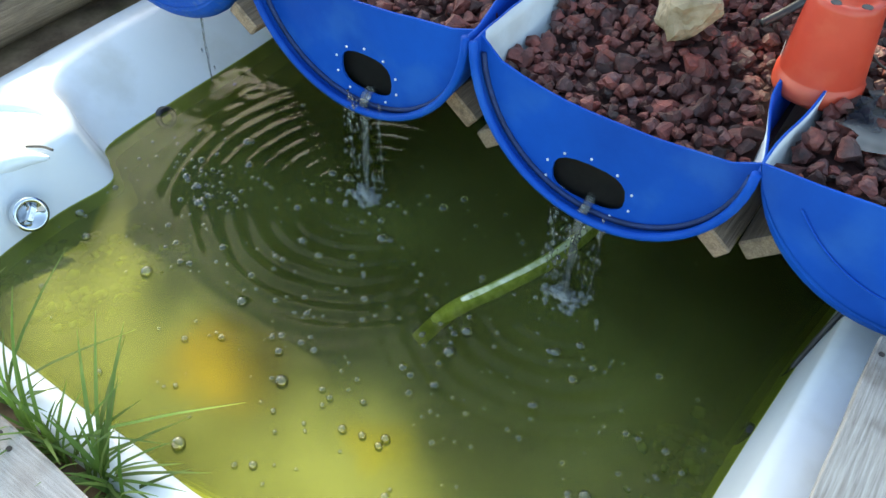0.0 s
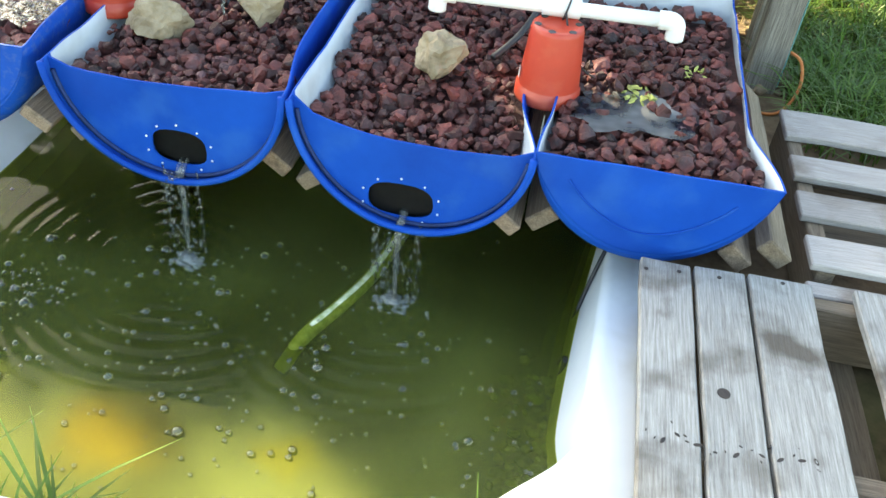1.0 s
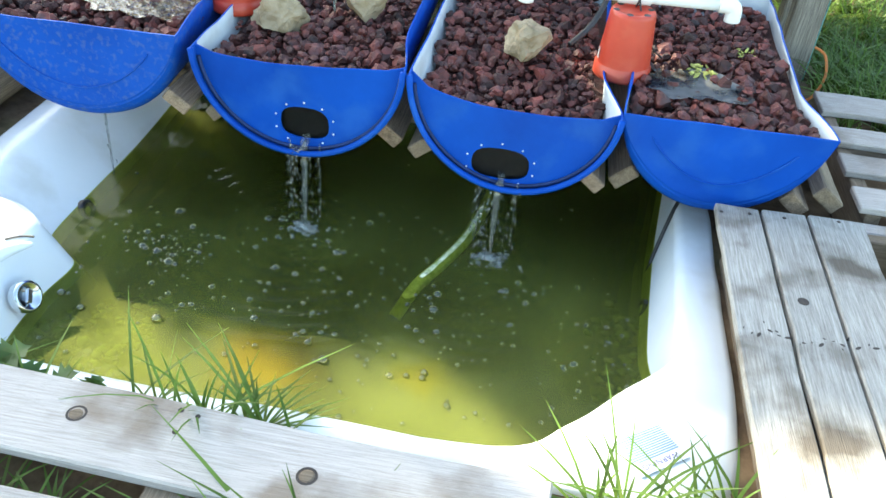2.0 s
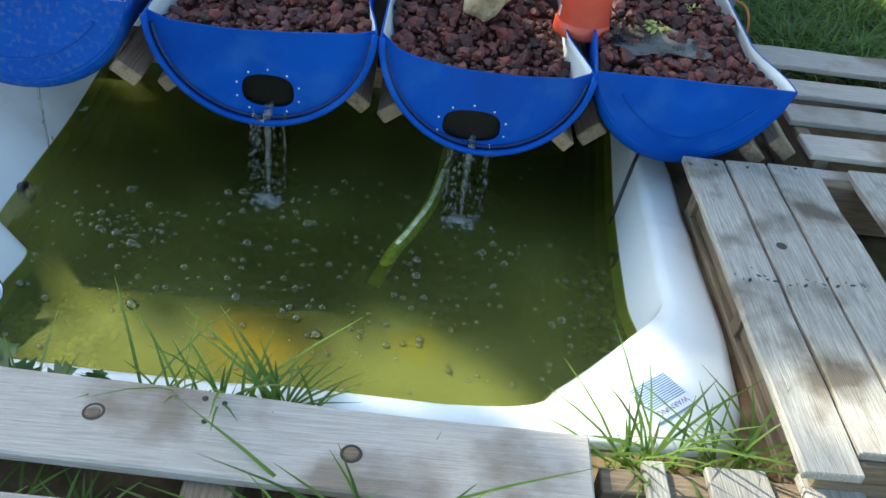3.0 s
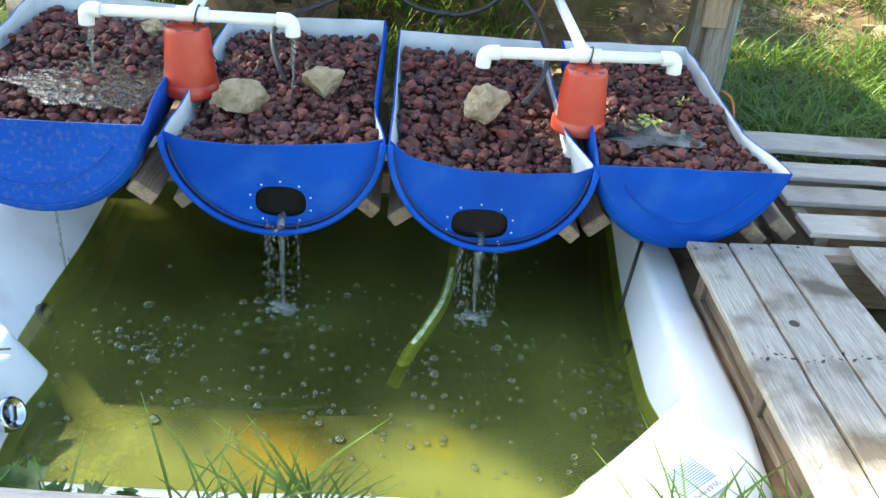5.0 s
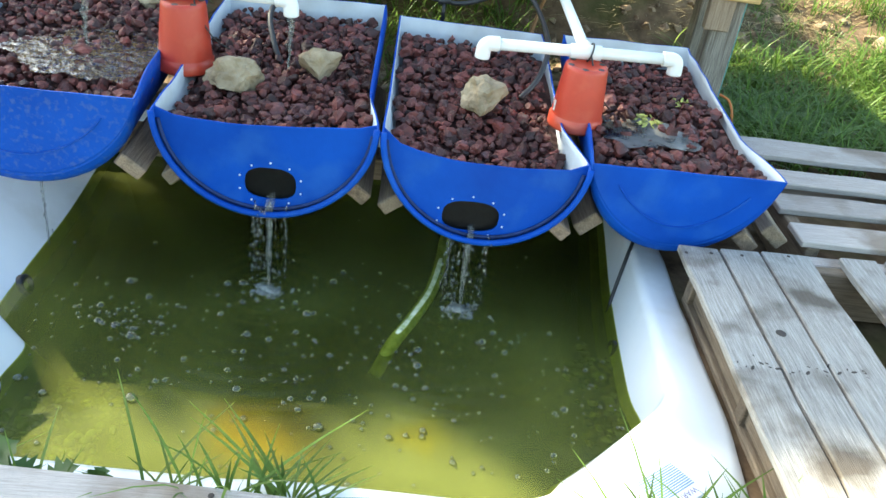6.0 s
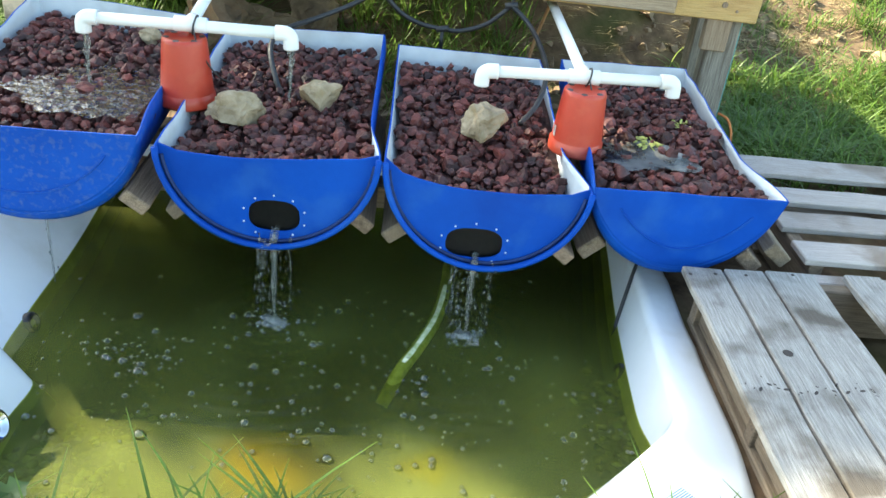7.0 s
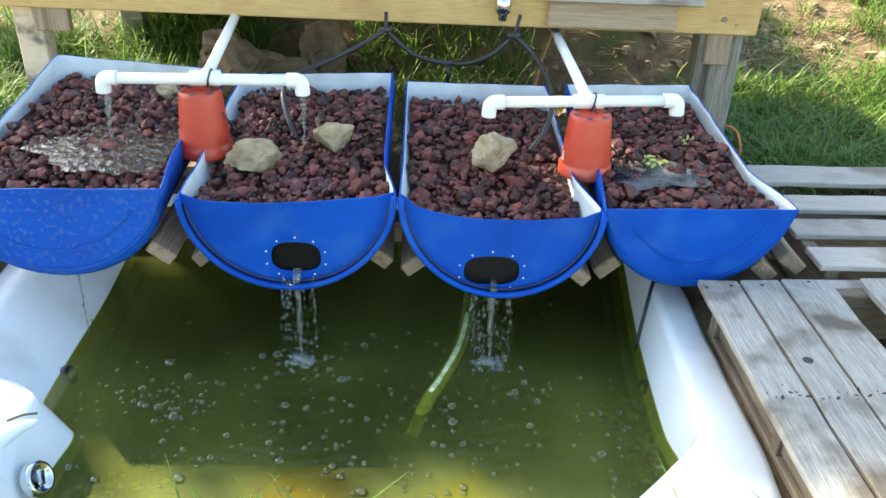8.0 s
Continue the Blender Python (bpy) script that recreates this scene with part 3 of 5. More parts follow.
# the printed warning on the rim's corner
LABEL_AT = Matrix.Translation((0.640, -0.757, RIM_Z + 0.0035)) @ Euler((0, 0, radians(217))).to_matrix().to_4x4()


def label_plate(name, x0, y0, x1, y1, z0, z1, material, parent, label=""):
    bm = bmesh.new()
    box(bm, (x0, y0, z0), (x1, y1, z1), 0)
    bm.transform(LABEL_AT)
    return part(name, bm, material, parent, label)


sheet = label_plate("warning_label", -0.060, -0.048, 0.060, 0.048, -0.003, 0, PAPER, tub, "faded printed warning label on the rim")
for i in range(12):
    y = 0.018 - i * 0.0054
    label_plate("text_line", -0.055, y - 0.0014, 0.055 - 0.012 * ((i * 7) % 3 == 0), y + 0.0014, 0, 0.0006, INK, sheet)
fc = bpy.data.curves.new("word", "FONT")
fc.body, fc.size, fc.align_x = "WARNING", 0.0185, "CENTER"
fo = bpy.data.objects.new("word", fc)
scene.collection.objects.link(fo)
bpy.context.view_layer.update()
wm = bpy.data.meshes.new_from_object(fo.evaluated_get(bpy.context.evaluated_depsgraph_get()))
bpy.data.objects.remove(fo)
wm.transform(Matrix.Translation(-origin(sheet)) @ LABEL_AT @ Matrix.Translation((0, 0.026, 0.0008)))
link_mesh("warning_word", wm, INK_DARK, sheet, "printed word WARNING")

# ---- the water ----
pond = thing("pond_water", (0, 0, -0.5), "murky green algae water filling the tub", "water", kind="structure")


def sheet_of(points, z, grow, material, name):
    bm = bmesh.new()
    bm.faces.new([bm.verts.new(p) for p in loop(points, z, grow)])
    return part(name, bm, material, pond)


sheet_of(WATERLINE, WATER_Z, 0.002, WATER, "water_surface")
# see-through sheets whose tint stands in for light lost with depth
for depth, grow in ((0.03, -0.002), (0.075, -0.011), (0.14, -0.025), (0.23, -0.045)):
    ob = sheet_of(WATERLINE, WATER_Z - depth, grow, MURK, "murk_sheet")

# tufts of algae that cling to the shallow ledge
rng = np.random.default_rng(61)
tufts = []
for k in range(420):
    a = rng.normal(0, 1, 2)
    cx, cy = ((-0.70, -0.50), (-0.62, -0.62), (-0.76, -0.60), (-0.58, -0.46), (0.62, -0.20), (0.63, -0.40))[rng.integers(6)]
    tufts.append((cx + a[0] * 0.035, cy + a[1] * 0.05, -0.118 - abs(rng.normal(0, 0.012)), rng.uniform(0.006, 0.020), 0.4))
V, F = scatter([stone_mesh(140 + k, 2, 4, 0.5) for k in range(5)], tufts, rng)
tagged(np_mesh("algae_tufts", V, F, ALGAE_TUFT, smooth=True), "dark green algae tufts just under the water", "algae", kind="stuff")

# ---- half barrels ----
LAVA_PROTOS = [stone_mesh(s, 2, 12, 0.30) for s in range(14)]
GAP = 0.005


def half_barrel(x0, x1, zl, zr, rise, chime, material, label, waist=(0.0, 0.0), hole=None, y0=0.0, length=0.87, depth=0.28, dip=0.0,
                group="row of half barrels", fill=0.035, wet=None, rocks=True, seed=1, rise_left=None):
    """A drum cut lengthwise and laid on its side, open upwards, its front end at y0."""
    cx, r = (x0 + x1) / 2, (x1 - x0) / 2
    ob = thing("half_barrel", (cx, y0 + length / 2, min(zl, zr) - depth), label, "planter", group)
    NU, NY = 28, 22
    left_rise = rise if rise_left is None else rise_left

    def section(y, inset, lift=0.0):
        """The points of a cross-section at the depth y from the front end."""
        t = y / length
        round_end = 0.05 if not chime else 0.012
        near = min(y, length - y)
        shrink = 0.0
        if near < round_end:
            q = 1 - near / round_end
            shrink = round_end * (1 - math.sqrt(max(0.0, 1 - q * q))) * (1.0 if not chime else 0.4)
        wl = waist[0] * smooth_step(0.0, 0.26, t)
        wr = waist[1] * smooth_step(0.0, 0.26, t)
        pts = []
        for i in range(NU + 1):
            a = math.pi * i / NU
            c, s = -math.cos(a), math.sin(a)
            rr = r - inset - shrink * s
            x = cx + c * rr
            top = zl + (zr - zl) * (i / NU) + (left_rise + (rise - left_rise) * i / NU) * t
            z = top - (depth - inset - shrink * 0.9) * s
            high = (1 - s) ** 2
            x += (wl if c < 0 else -wr) * high
            z += high * (0.010 * noise.noise(Vector((x * 3, y * 4, seed))) + 0.004 * noise.noise(Vector((x, y * 14, seed)))) * smooth_step(0, 0.1, near / 0.5)
            pts.append(Vector((x, y0 + y, z + lift)))
        return pts

    ys = sorted({0.0, 0.006, 0.014, 0.024, 0.036, 0.05, *[0.05 + (length - 0.1) * k / NY for k in range(NY + 1)],
                 length - 0.036, length - 0.024, length - 0.014, length - 0.006, length})
    bm = bmesh.new()
    outer = [[bm.verts.new(p) for p in section(y, 0)] for y in ys]
    inner = [[bm.verts.new(p) for p in section(max(GAP, min(y, length - GAP)), GAP)] for y in ys]
    for a, b in zip(outer, outer[1:]):
        for i in range(NU):
            bm.faces.new((a[i], a[i + 1], b[i + 1], b[i]))
        bm.faces.new((a[0], b[0], inner[outer.index(b)][0], inner[outer.index(a)][0]))
        bm.faces.new((a[NU], inner[outer.index(a)][NU], inner[outer.index(b)][NU], b[NU]))
    for a, b in zip(inner, inner[1:]):
        for i in range(NU):
            bm.faces.new((a[i], b[i], b[i + 1], a[i + 1])).material_index = 0 if chime and b[i].co.y < y0 + 0.045 else 1
    part("shell", bm, [material, LINER], ob, smooth=True)

    # the two ends, filled in: a curved upper edge that sags a little
    def end(y, name, toward, with_hole):
        ring = section(y, GAP if chime and toward < 0 else 0.001)
        top = [ring[-1].lerp(ring[0], k / 12) for k in range(1, 12)]
        for k, p in enumerate(top):
            u = (k + 1) / 12
            p.z -= dip * math.sin(math.pi * u) ** 0.45 * (0.7 + 0.5 * u) if toward < 0 else 0.0
            p.z += 0.004 * noise.noise(Vector((p.x * 9, seed, 1)))
        bm = bmesh.new()
        outline = [bm.verts.new(p) for p in ring + top]
        edges = [bm.edges.new((outline[k], outline[(k + 1) % len(outline)])) for k in range(len(outline))]
        if with_hole:
            hx, hz, hw, hh = with_hole
            hv = []
            for k in range(20):
                a = 2 * math.pi * k / 20
                c, s = math.cos(a), math.sin(a)
                hv.append(bm.verts.new((hx + hw * math.copysign(abs(c) ** 0.75, c), ring[0].y, hz + hh * math.copysign(abs(s) ** 0.7, s) * (1 if s > 0 else 0.9))))
            edges += [bm.edges.new((hv[k], hv[(k + 1) % 20])) for k in range(20)]
        bmesh.ops.triangle_fill(bm, use_beauty=True, use_dissolve=False, edges=edges)
        got = bmesh.ops.extrude_face_region(bm, geom=bm.faces[:])
        moved = [g for g in got["geom"] if isinstance(g, bmesh.types.BMVert)]
        bmesh.ops.translate(bm, verts=moved, vec=(0, -toward * GAP, 0))
        for f in bm.faces:
            f.material_index = 0
        bmesh.ops.recalc_face_normals(bm, faces=bm.faces)
        for f in bm.faces:
            if f.normal.y * toward < -0.5:
                f.material_index = 1
        return part(name, bm, [material, LINER], ob)

    front = end(0.022 if chime else 0.0015, "front_end", -1, hole)
    end(length - 0.0015, "back_end", 1, None)
    if chime:
        # the rolled rim round the drum's head, and the groove inside it
        bm = bmesh.new()
        tube(bm, [p + Vector((0, -0.004, 0)) for p in section(0.0, 0.004)], 0.0085, 8)
        part("chime", bm, material, ob, smooth=True)
        # a dark navy bead laid along the groove
        bm = bmesh.new()
        tube(bm, section(0.019, 0.012)[1:-1], 0.0055, 8)
        part("groove_bead", bm, GROOVE_NAVY, ob, "dark navy bead in the groove of the rim", smooth=True)
    else:
        bm = bmesh.new()
        arc = [p + Vector((0, -0.0005, 0)) for p in section(0.0, 0.055)]
        tube(bm, arc[3:-3], 0.0025, 6)
        part("moulded_bead", bm, material, ob, smooth=True)
    if hole:
        hx, hz, hw, hh = hole
        yf = y0 + 0.022
        bm = bmesh.new()
        bmesh.ops.create_grid(bm, x_segments=26, y_segments=18, size=1.0)
        bm.transform(Matrix.Translation((hx, yf + 0.008, hz)) @ Matrix.Rotation(radians(90), 4, "X") @ Matrix.Diagonal((hw * 1.1, hh * 1.1, 1, 1)))
        bmesh.ops.wireframe(bm, faces=bm.faces[:], thickness=0.0014, use_replace=True, use_boundary=True, use_even_offset=True)
        # black plate added so the outlet reads dark inside
        box_part("outlet_dark_plate", (hx - hw * 1.15, yf + 0.016, hz - hh * 1.15), (hx + hw * 1.15, yf + 0.020, hz + hh * 1.15), SCREEN, front, bevel=0)
        part("outlet_screen", bm, SCREEN, front, "black mesh screen behind the outlet")
        proto = None
        for k in range(10):
            a = 2 * math.pi * (k + 0.5) / 10
            p = Vector((hx + (hw + 0.016) * math.cos(a), yf - 0.0005, hz + (hh + 0.014) * math.sin(a)))
            if proto is None:
                bm = bmesh.new()
                bmesh.ops.create_icosphere(bm, subdivisions=1, radius=0.0034)
                proto = part("rivet", bm, RIVET, front)
                proto.location = p - origin(front)
                proto.data.transform(Matrix.Translation(origin(front)))
            else:
                o = new("rivet", proto.data)
                o.parent = front
                o.location = p - origin(front)
    # the gravel inside
    rng = np.random.default_rng(seed)

    def bed(x, y):
        u = (x - x0) / (x1 - x0)
        t = (y - y0) / length
        heap = 0.018 * noise.noise(Vector((x * 3.5, y * 3.5, seed * 2.0)))
        return zl + (zr - zl) * u + (left_rise + (rise - left_rise) * u) * t - fill + heap - 0.02 * smooth_step(0.5, 1.0, t) - dip * 0.8 * (1 - t)

    if rocks:
        bm = bmesh.new()
        gridv = []
        for j in range(13):
            y = y0 + 0.055 + (length - 0.085) * j / 12
            row = []
            for i in range(9):
                x = x0 + 0.03 + (x1 - x0 - 0.06) * i / 8
                row.append(bm.verts.new((x, y, bed(x, y) - 0.022)))
            gridv.append(row)
        for j in range(12):
            for i in range(8):
                bm.faces.new((gridv[j][i], gridv[j][i + 1], gridv[j + 1][i + 1], gridv[j + 1][i]))
        places = []
        step = 0.0215
        for j in range(int((length - 0.05) / step)):
            for i in range(int((x1 - x0 - 0.03) / step)):
                t = (j * step) / length
                left = x0 + 0.022 + waist[0] * smooth_step(0, 0.26, t)
                right = x1 - 0.022 - waist[1] * smooth_step(0, 0.26, t)
                x = x0 + 0.015 + (i + rng.uniform(0, 1)) * step
                y = y0 + 0.045 + (j + rng.uniform(0, 1)) * step
                if not (left < x < right and y < y0 + length - 0.03):
                    continue
                s = float(np.clip(rng.lognormal(math.log(0.0180), 0.36), 0.010, 0.034))
                y = max(y, y0 + (0.030 if chime else 0.010) + s * 0.95)
                z = bed(x, y) + rng.uniform(-0.014, 0.013)
                if wet and math.hypot(x - wet[0], y - wet[1]) < wet[2] * 0.92 and rng.uniform() < wet[4]:
                    z = min(z, bed(wet[0], wet[1]) + wet[3] - s * 0.75)
                places.append((x, y, z, s, 0.85))
        V, F = scatter(LAVA_PROTOS, places, rng)
        gravel = np_mesh("lava_gravel", V, F, LAVA)
        tagged(gravel, "dark red lava rock gravel filling a half barrel", "gravel", kind="stuff")
        part("gravel_base", bm, LAVA_BED, gravel)
    if wet:
        wx, wy, wr, wz, sunk = wet
        wz += bed(wx, wy)
        bm = bmesh.new()
        rings, spokes = 48, 40
        last = None
        for i in range(1, rings + 1):
            ring = []
            for k in range(spokes):
                a = 2 * math.pi * k / spokes
                edge = 0.45 * noise.noise(Vector((math.cos(a) * 1.5, math.sin(a) * 1.5, seed))) + 0.35 * noise.noise(Vector((math.cos(a) * 4, math.sin(a) * 4, seed)))
                rr = wr * i / rings * (1 + edge * i / rings)
                wave = 0.0006 * math.sin(2 * math.pi * rr / 0.015) * math.exp(-rr / 0.032)
                ring.append(bm.verts.new((min(x1 - 0.04, max(x0 + 0.04, wx + rr * math.cos(a))), wy + rr * 0.9 * math.sin(a), wz + wave)))
            if last:
                for k in range(spokes):
                    bm.faces.new((last[k], ring[k], ring[(k + 1) % spokes], last[(k + 1) % spokes]))
            else:
                bm.faces.new(ring)
            last = ring
        tagged(part("puddle", bm, PUDDLE if sunk < 0.8 else STILL_PUDDLE, smooth=True), "shallow puddle of water among the lava rocks", "water", kind="structure")
    return bed


BED1 = half_barrel(-1.240, -0.635, 0.430, 0.440, 0.05, False, BLUE_DIRTY, "scuffed blue plastic half barrel planter full of red lava rock",
                   waist=(0.03, 0.02), wet=(-0.82, 0.31, 0.23, 0.013, 0.55), seed=1, fill=0.040, rise_left=0.10)
BED2 = half_barrel(-0.600, -0.030, 0.416, 0.430, 0.060, True, BLUE, "blue plastic half barrel with screened outlet and red lava rock",
                   waist=(0.01, 0.035), hole=(-0.303, 0.230, 0.068, 0.049), seed=2, dip=0.030)
BED3 = half_barrel(-0.022, 0.528, 0.426, 0.384, 0.07, True, BLUE, "blue plastic half barrel with sagging edge and screened outlet",
                   waist=(0.004, 0.055), hole=(0.235, 0.194, 0.078, 0.049), seed=3, dip=0.056, rise_left=0.035)
BED4 = half_barrel(0.524, 1.042, 0.402, 0.408, 0.06, False, BLUE, "plain blue plastic half barrel planter with wet red lava rock",
                   waist=(0.02, 0.060), wet=(0.71, 0.24, 0.13, 0.004, 0.85), seed=4, depth=0.262)


# ---- timbers under the barrels ----
def timber(name, lo, hi, material, label, category="timber", turn=None, group="", cuts=6, wear=0.003, bevel=0.004):
    return tagged(box_part(name, lo, hi, material, turn=turn, cuts=cuts, wear=wear, bevel=bevel), label, category, group)


for y in (0.47, 0.80):
    timber("cross_beam", (-1.30, y - 0.045, RIM_Z + 0.001), (1.16, y + 0.045, RIM_Z + 0.075), BROWN_X, "dark old timber laid across the tub under the barrels", "beam", cuts=10)
WEDGES = [(-0.668, 0.238, 38), (-0.553, 0.226, -40), (-0.079, 0.216, 38), (0.022, 0.212, -40), (0.480, 0.178, 38), (0.563, 0.196, -42), (1.000, 0.204, 40), (1.082, 0.222, 38)]
for k, (x, z, a) in enumerate(WEDGES):
    timber("wedge_timber", (x - 0.038, 0.020 + 0.014 * (k % 3), z - 0.020), (x + 0.038, 0.80, z + 0.020), BROWN_Y if k % 2 else SAWN_Y,
           "short sawn timber wedged between two barrels", turn=rot(0, a, 0), group="wedge timbers")


# ---- scraps of weed in the puddle ----
def scraps(x, y, z, r, count, seed):
    rng = random.Random(seed)
    bm = bmesh.new()
    for k in range(count):
        a, d = rng.uniform(0, 2 * math.pi), r * math.sqrt(rng.uniform(0, 1))
        m = Matrix.Translation((x + d * math.cos(a), y + d * math.sin(a), z + rng.uniform(0, 0.008))) @ rot(rng.uniform(-30, 30), rng.uniform(-30, 30), rng.uniform(0, 360)).to_4x4()
        bmesh.ops.create_icosphere(bm, subdivisions=1, radius=1.0, matrix=m @ Matrix.Diagonal((rng.uniform(0.006, 0.016), rng.uniform(0.003, 0.007), 0.0016, 1)))
    return tagged(part("weed_scraps", bm, WEED_SCRAP), "yellow-green scraps of weed floating in the puddle", "weed", kind="stuff")


scraps(0.735, 0.325, BED4(0.71, 0.24) + 0.006, 0.040, 34, 5)
scraps(0.865, 0.455, BED4(0.86, 0.45) + 0.006, 0.030, 14, 6)

# ---- stones on the gravel ----
def stone(at, size, seed, label, material=STONE, flat=0.8, name="stone", category="stone", group="pale stones on the gravel"):
    vs, fs = stone_mesh(seed, 4, 11, 0.19 if material == STONE else 0.42)
    v = vs * np.array(size)
    v[:, 2] -= v[:, 2].min()
    ob = np_mesh(name, v, fs, material)
    ob.location = at
    return tagged(ob, label, category, group)


stone((-0.440, 0.258, BED2(-0.440, 0.258) - 0.010), (0.096, 0.060, 0.058), 33, "pale tan field stone resting on lava rock")
stone((-0.225, 0.390, BED2(-0.225, 0.39) - 0.008), (0.068, 0.055, 0.066), 45, "small pale tan field stone on lava rock")
stone((0.245, 0.335, BED3(0.245, 0.335) - 0.008), (0.088, 0.066, 0.076), 58, "rounded pale field stone beside a black hose")
stone((-0.810, 0.740, BED1(-0.81, 0.74) - 0.008), (0.050, 0.040, 0.042), 63, "small tan stone at the back of the planter")


# ---- pots under the pipes ----
def pot(at, height, label):
    ob = thing("flower_pot", at, label, "flower pot", "upturned flower pots")
    x, y, z = at
    bm = bmesh.new()
    h = height
    lathe(bm, [(0.070, 0.004), (0.074, 0.0), (0.078, 0.0), (0.0785, 0.006), (0.0775, 0.030), (0.0735, 0.034), (0.0730, 0.038), (0.0615, h - 0.012),
               (0.0590, h - 0.003), (0.0560, h), (0.040, h - 0.002), (0.036, h - 0.006), (0.0, h - 0.006)], at, 40)
    part("pot_body", bm, TERRACOTTA, ob, smooth=True)
    for k in range(6):
        a = 2 * math.pi * k / 6 + 0.3
        bm = bmesh.new()
        lathe(bm, [(0.009, 0.0), (0.009, 0.0012), (0.0, 0.0012)], (x + 0.048 * math.cos(a), y + 0.048 * math.sin(a), z + h - 0.0012), 12)
        part("drain_hole", bm, BLACK, ob)
    bm = bmesh.new()
    a0 = radians(190)
    for k in range(4):
        for j in range(2):
            a = a0 + 0.06 * k
            rr = 0.0728 - 0.001 * j + 0.0015
            bm.verts.new((x + rr * math.cos(a), y + rr * math.sin(a), z + 0.045 + 0.032 * j))
    bm.verts.ensure_lookup_table()
    for k in range(3):
        bm.faces.new([bm.verts[i] for i in (2 * k, 2 * k + 2, 2 * k + 3, 2 * k + 1)])
    bmesh.ops.solidify(bm, geom=bm.faces[:], thickness=0.0008)
    part("sticker", bm, STICKER, ob, "small white price sticker")
    return ob


pot((-0.598, 0.345, 0.402), 0.190, "upturned orange plastic flower pot under a white pipe")
pot((0.520, 0.300, 0.378), 0.182, "upturned orange plastic flower pot between two planters")


# ---- white pipes ----
def pipe_tee(left, tee, right, back, label):
    """A stem that comes from behind and splits in two arms with elbows that turn down."""
    left, tee, right, back = Vector(left), Vector(tee), Vector(right), Vector(back)
    ob = thing("water_pipe", tee, label, "pipe", "white water pipes")
    R = 0.0165
    bm = bmesh.new()
    tube(bm, [left, right], R, 20)
    part("cross_arm", bm, PVC, ob, smooth=True)
    bm = bmesh.new()
    tube(bm, [tee, back], R, 20)
    part("stem", bm, PVC, ob, smooth=True)
    d = (right - left).normalized()
    bm = bmesh.new()
    tube(bm, [tee - d * 0.044, tee - d * 0.043, tee + d * 0.043, tee + d * 0.044], [0.019, 0.0215, 0.0215, 0.019], 20)
    tube(bm, [tee, tee + (back - tee).normalized() * 0.045], 0.0212, 20)
    part("tee_joint", bm, PVC, ob, smooth=True)
    for end, s in ((left, 1), (right, -1)):
        bm = bmesh.new()
        bend = [end + d * s * 0.034, end + d * s * 0.012, end + d * s * 0.001 + Vector((0, 0, -0.003)), end - d * s * 0.007 + Vector((0, 0, -0.013)), end - d * s * 0.009 + Vector((0, 0, -0.042))]
        path = spline(bend, 5)
        tube(bm, path, 0.0215, 20)
        elbow = part("elbow", bm, PVC, ob, smooth=True)
        bm = bmesh.new()
        lathe(bm, [(0.016, 0), (0.016, -0.001), (0, -0.001)], bend[-1] + Vector((0, 0, -0.0003)), 16)
        part("mouth", bm, BLACK, elbow)
    bm = bmesh.new()
    loop_pts = [tee + Vector((0.012 + 0.006 * math.sin(a), 0.0255 * math.cos(a), 0.0255 * math.sin(a))) for a in (2 * math.pi * k / 18 for k in range(19))]
    tube(bm, loop_pts, 0.0026, 6)
    tube(bm, spline([loop_pts[9] , tee + Vector((0.03, -0.045, -0.05)), tee + Vector((0.07, -0.04, -0.12)), tee + Vector((0.105, 0.0, -0.16))], 6), 0.0024, 6)
    part("tie_cord", bm, BLACK, ob, "black cord tied round the pipe", smooth=True)
    return ob


pipe_tee((-0.872, 0.375, 0.612), (-0.585, 0.372, 0.618), (-0.318, 0.368, 0.618), (-0.690, 1.50, 0.590), "white plastic pipe tee with two down-turned elbows over the planters")
pipe_tee((0.240, 0.345, 0.572), (0.520, 0.350, 0.578), (0.775, 0.355, 0.584), (0.555, 1.50, 0.545), "white plastic pipe tee dripping into the planters")


# ---- black irrigation hose ----
hose = thing("irrigation_hose", (-0.094, 1.0, 0.60), "black rubber irrigation hose hanging below the table beam", "hose")


def hose_run(pts, r=0.0085, name="hose_length"):
    bm = bmesh.new()
    tube(bm, spline(pts, 8), r, 10)
    return part(name, bm, BLACK, hose, smooth=True)


T1, T2, T3 = (-0.094, 1.0, 0.605), (0.364, 1.0, 0.594), (0.131, 1.0, 0.490)
hose_run([T1, (-0.19, 0.96, 0.555), (-0.30, 0.88, 0.520), (-0.385, 0.74, 0.515), (-0.405, 0.60, 0.500), (-0.375, 0.50, 0.440), (-0.345, 0.46, 0.395)])
hose_run([T1, (-0.02, 1.0, 0.535), (0.05, 1.0, 0.502), T3, (0.20, 1.0, 0.490), (0.29, 1.0, 0.525), T2])
hose_run([T2, (0.43, 0.95, 0.545), (0.465, 0.80, 0.500), (0.465, 0.65, 0.470), (0.425, 0.50, 0.430), (0.370, 0.42, 0.392)])
for p, q in ((T1, (-0.094, 1.03, 0.66)), (T2, (0.385, 1.03, 0.66)), (T3, (0.131, 0.99, 0.42))):
    bm = bmesh.new()
    tube(bm, [p, q], 0.007, 10)
    tube(bm, [Vector(p) - Vector((0.022, 0, 0.004)), Vector(p) + Vector((0.022, 0, 0.004))], 0.0115, 10)
    part("hose_tee", bm, BLACK, hose, smooth=True)

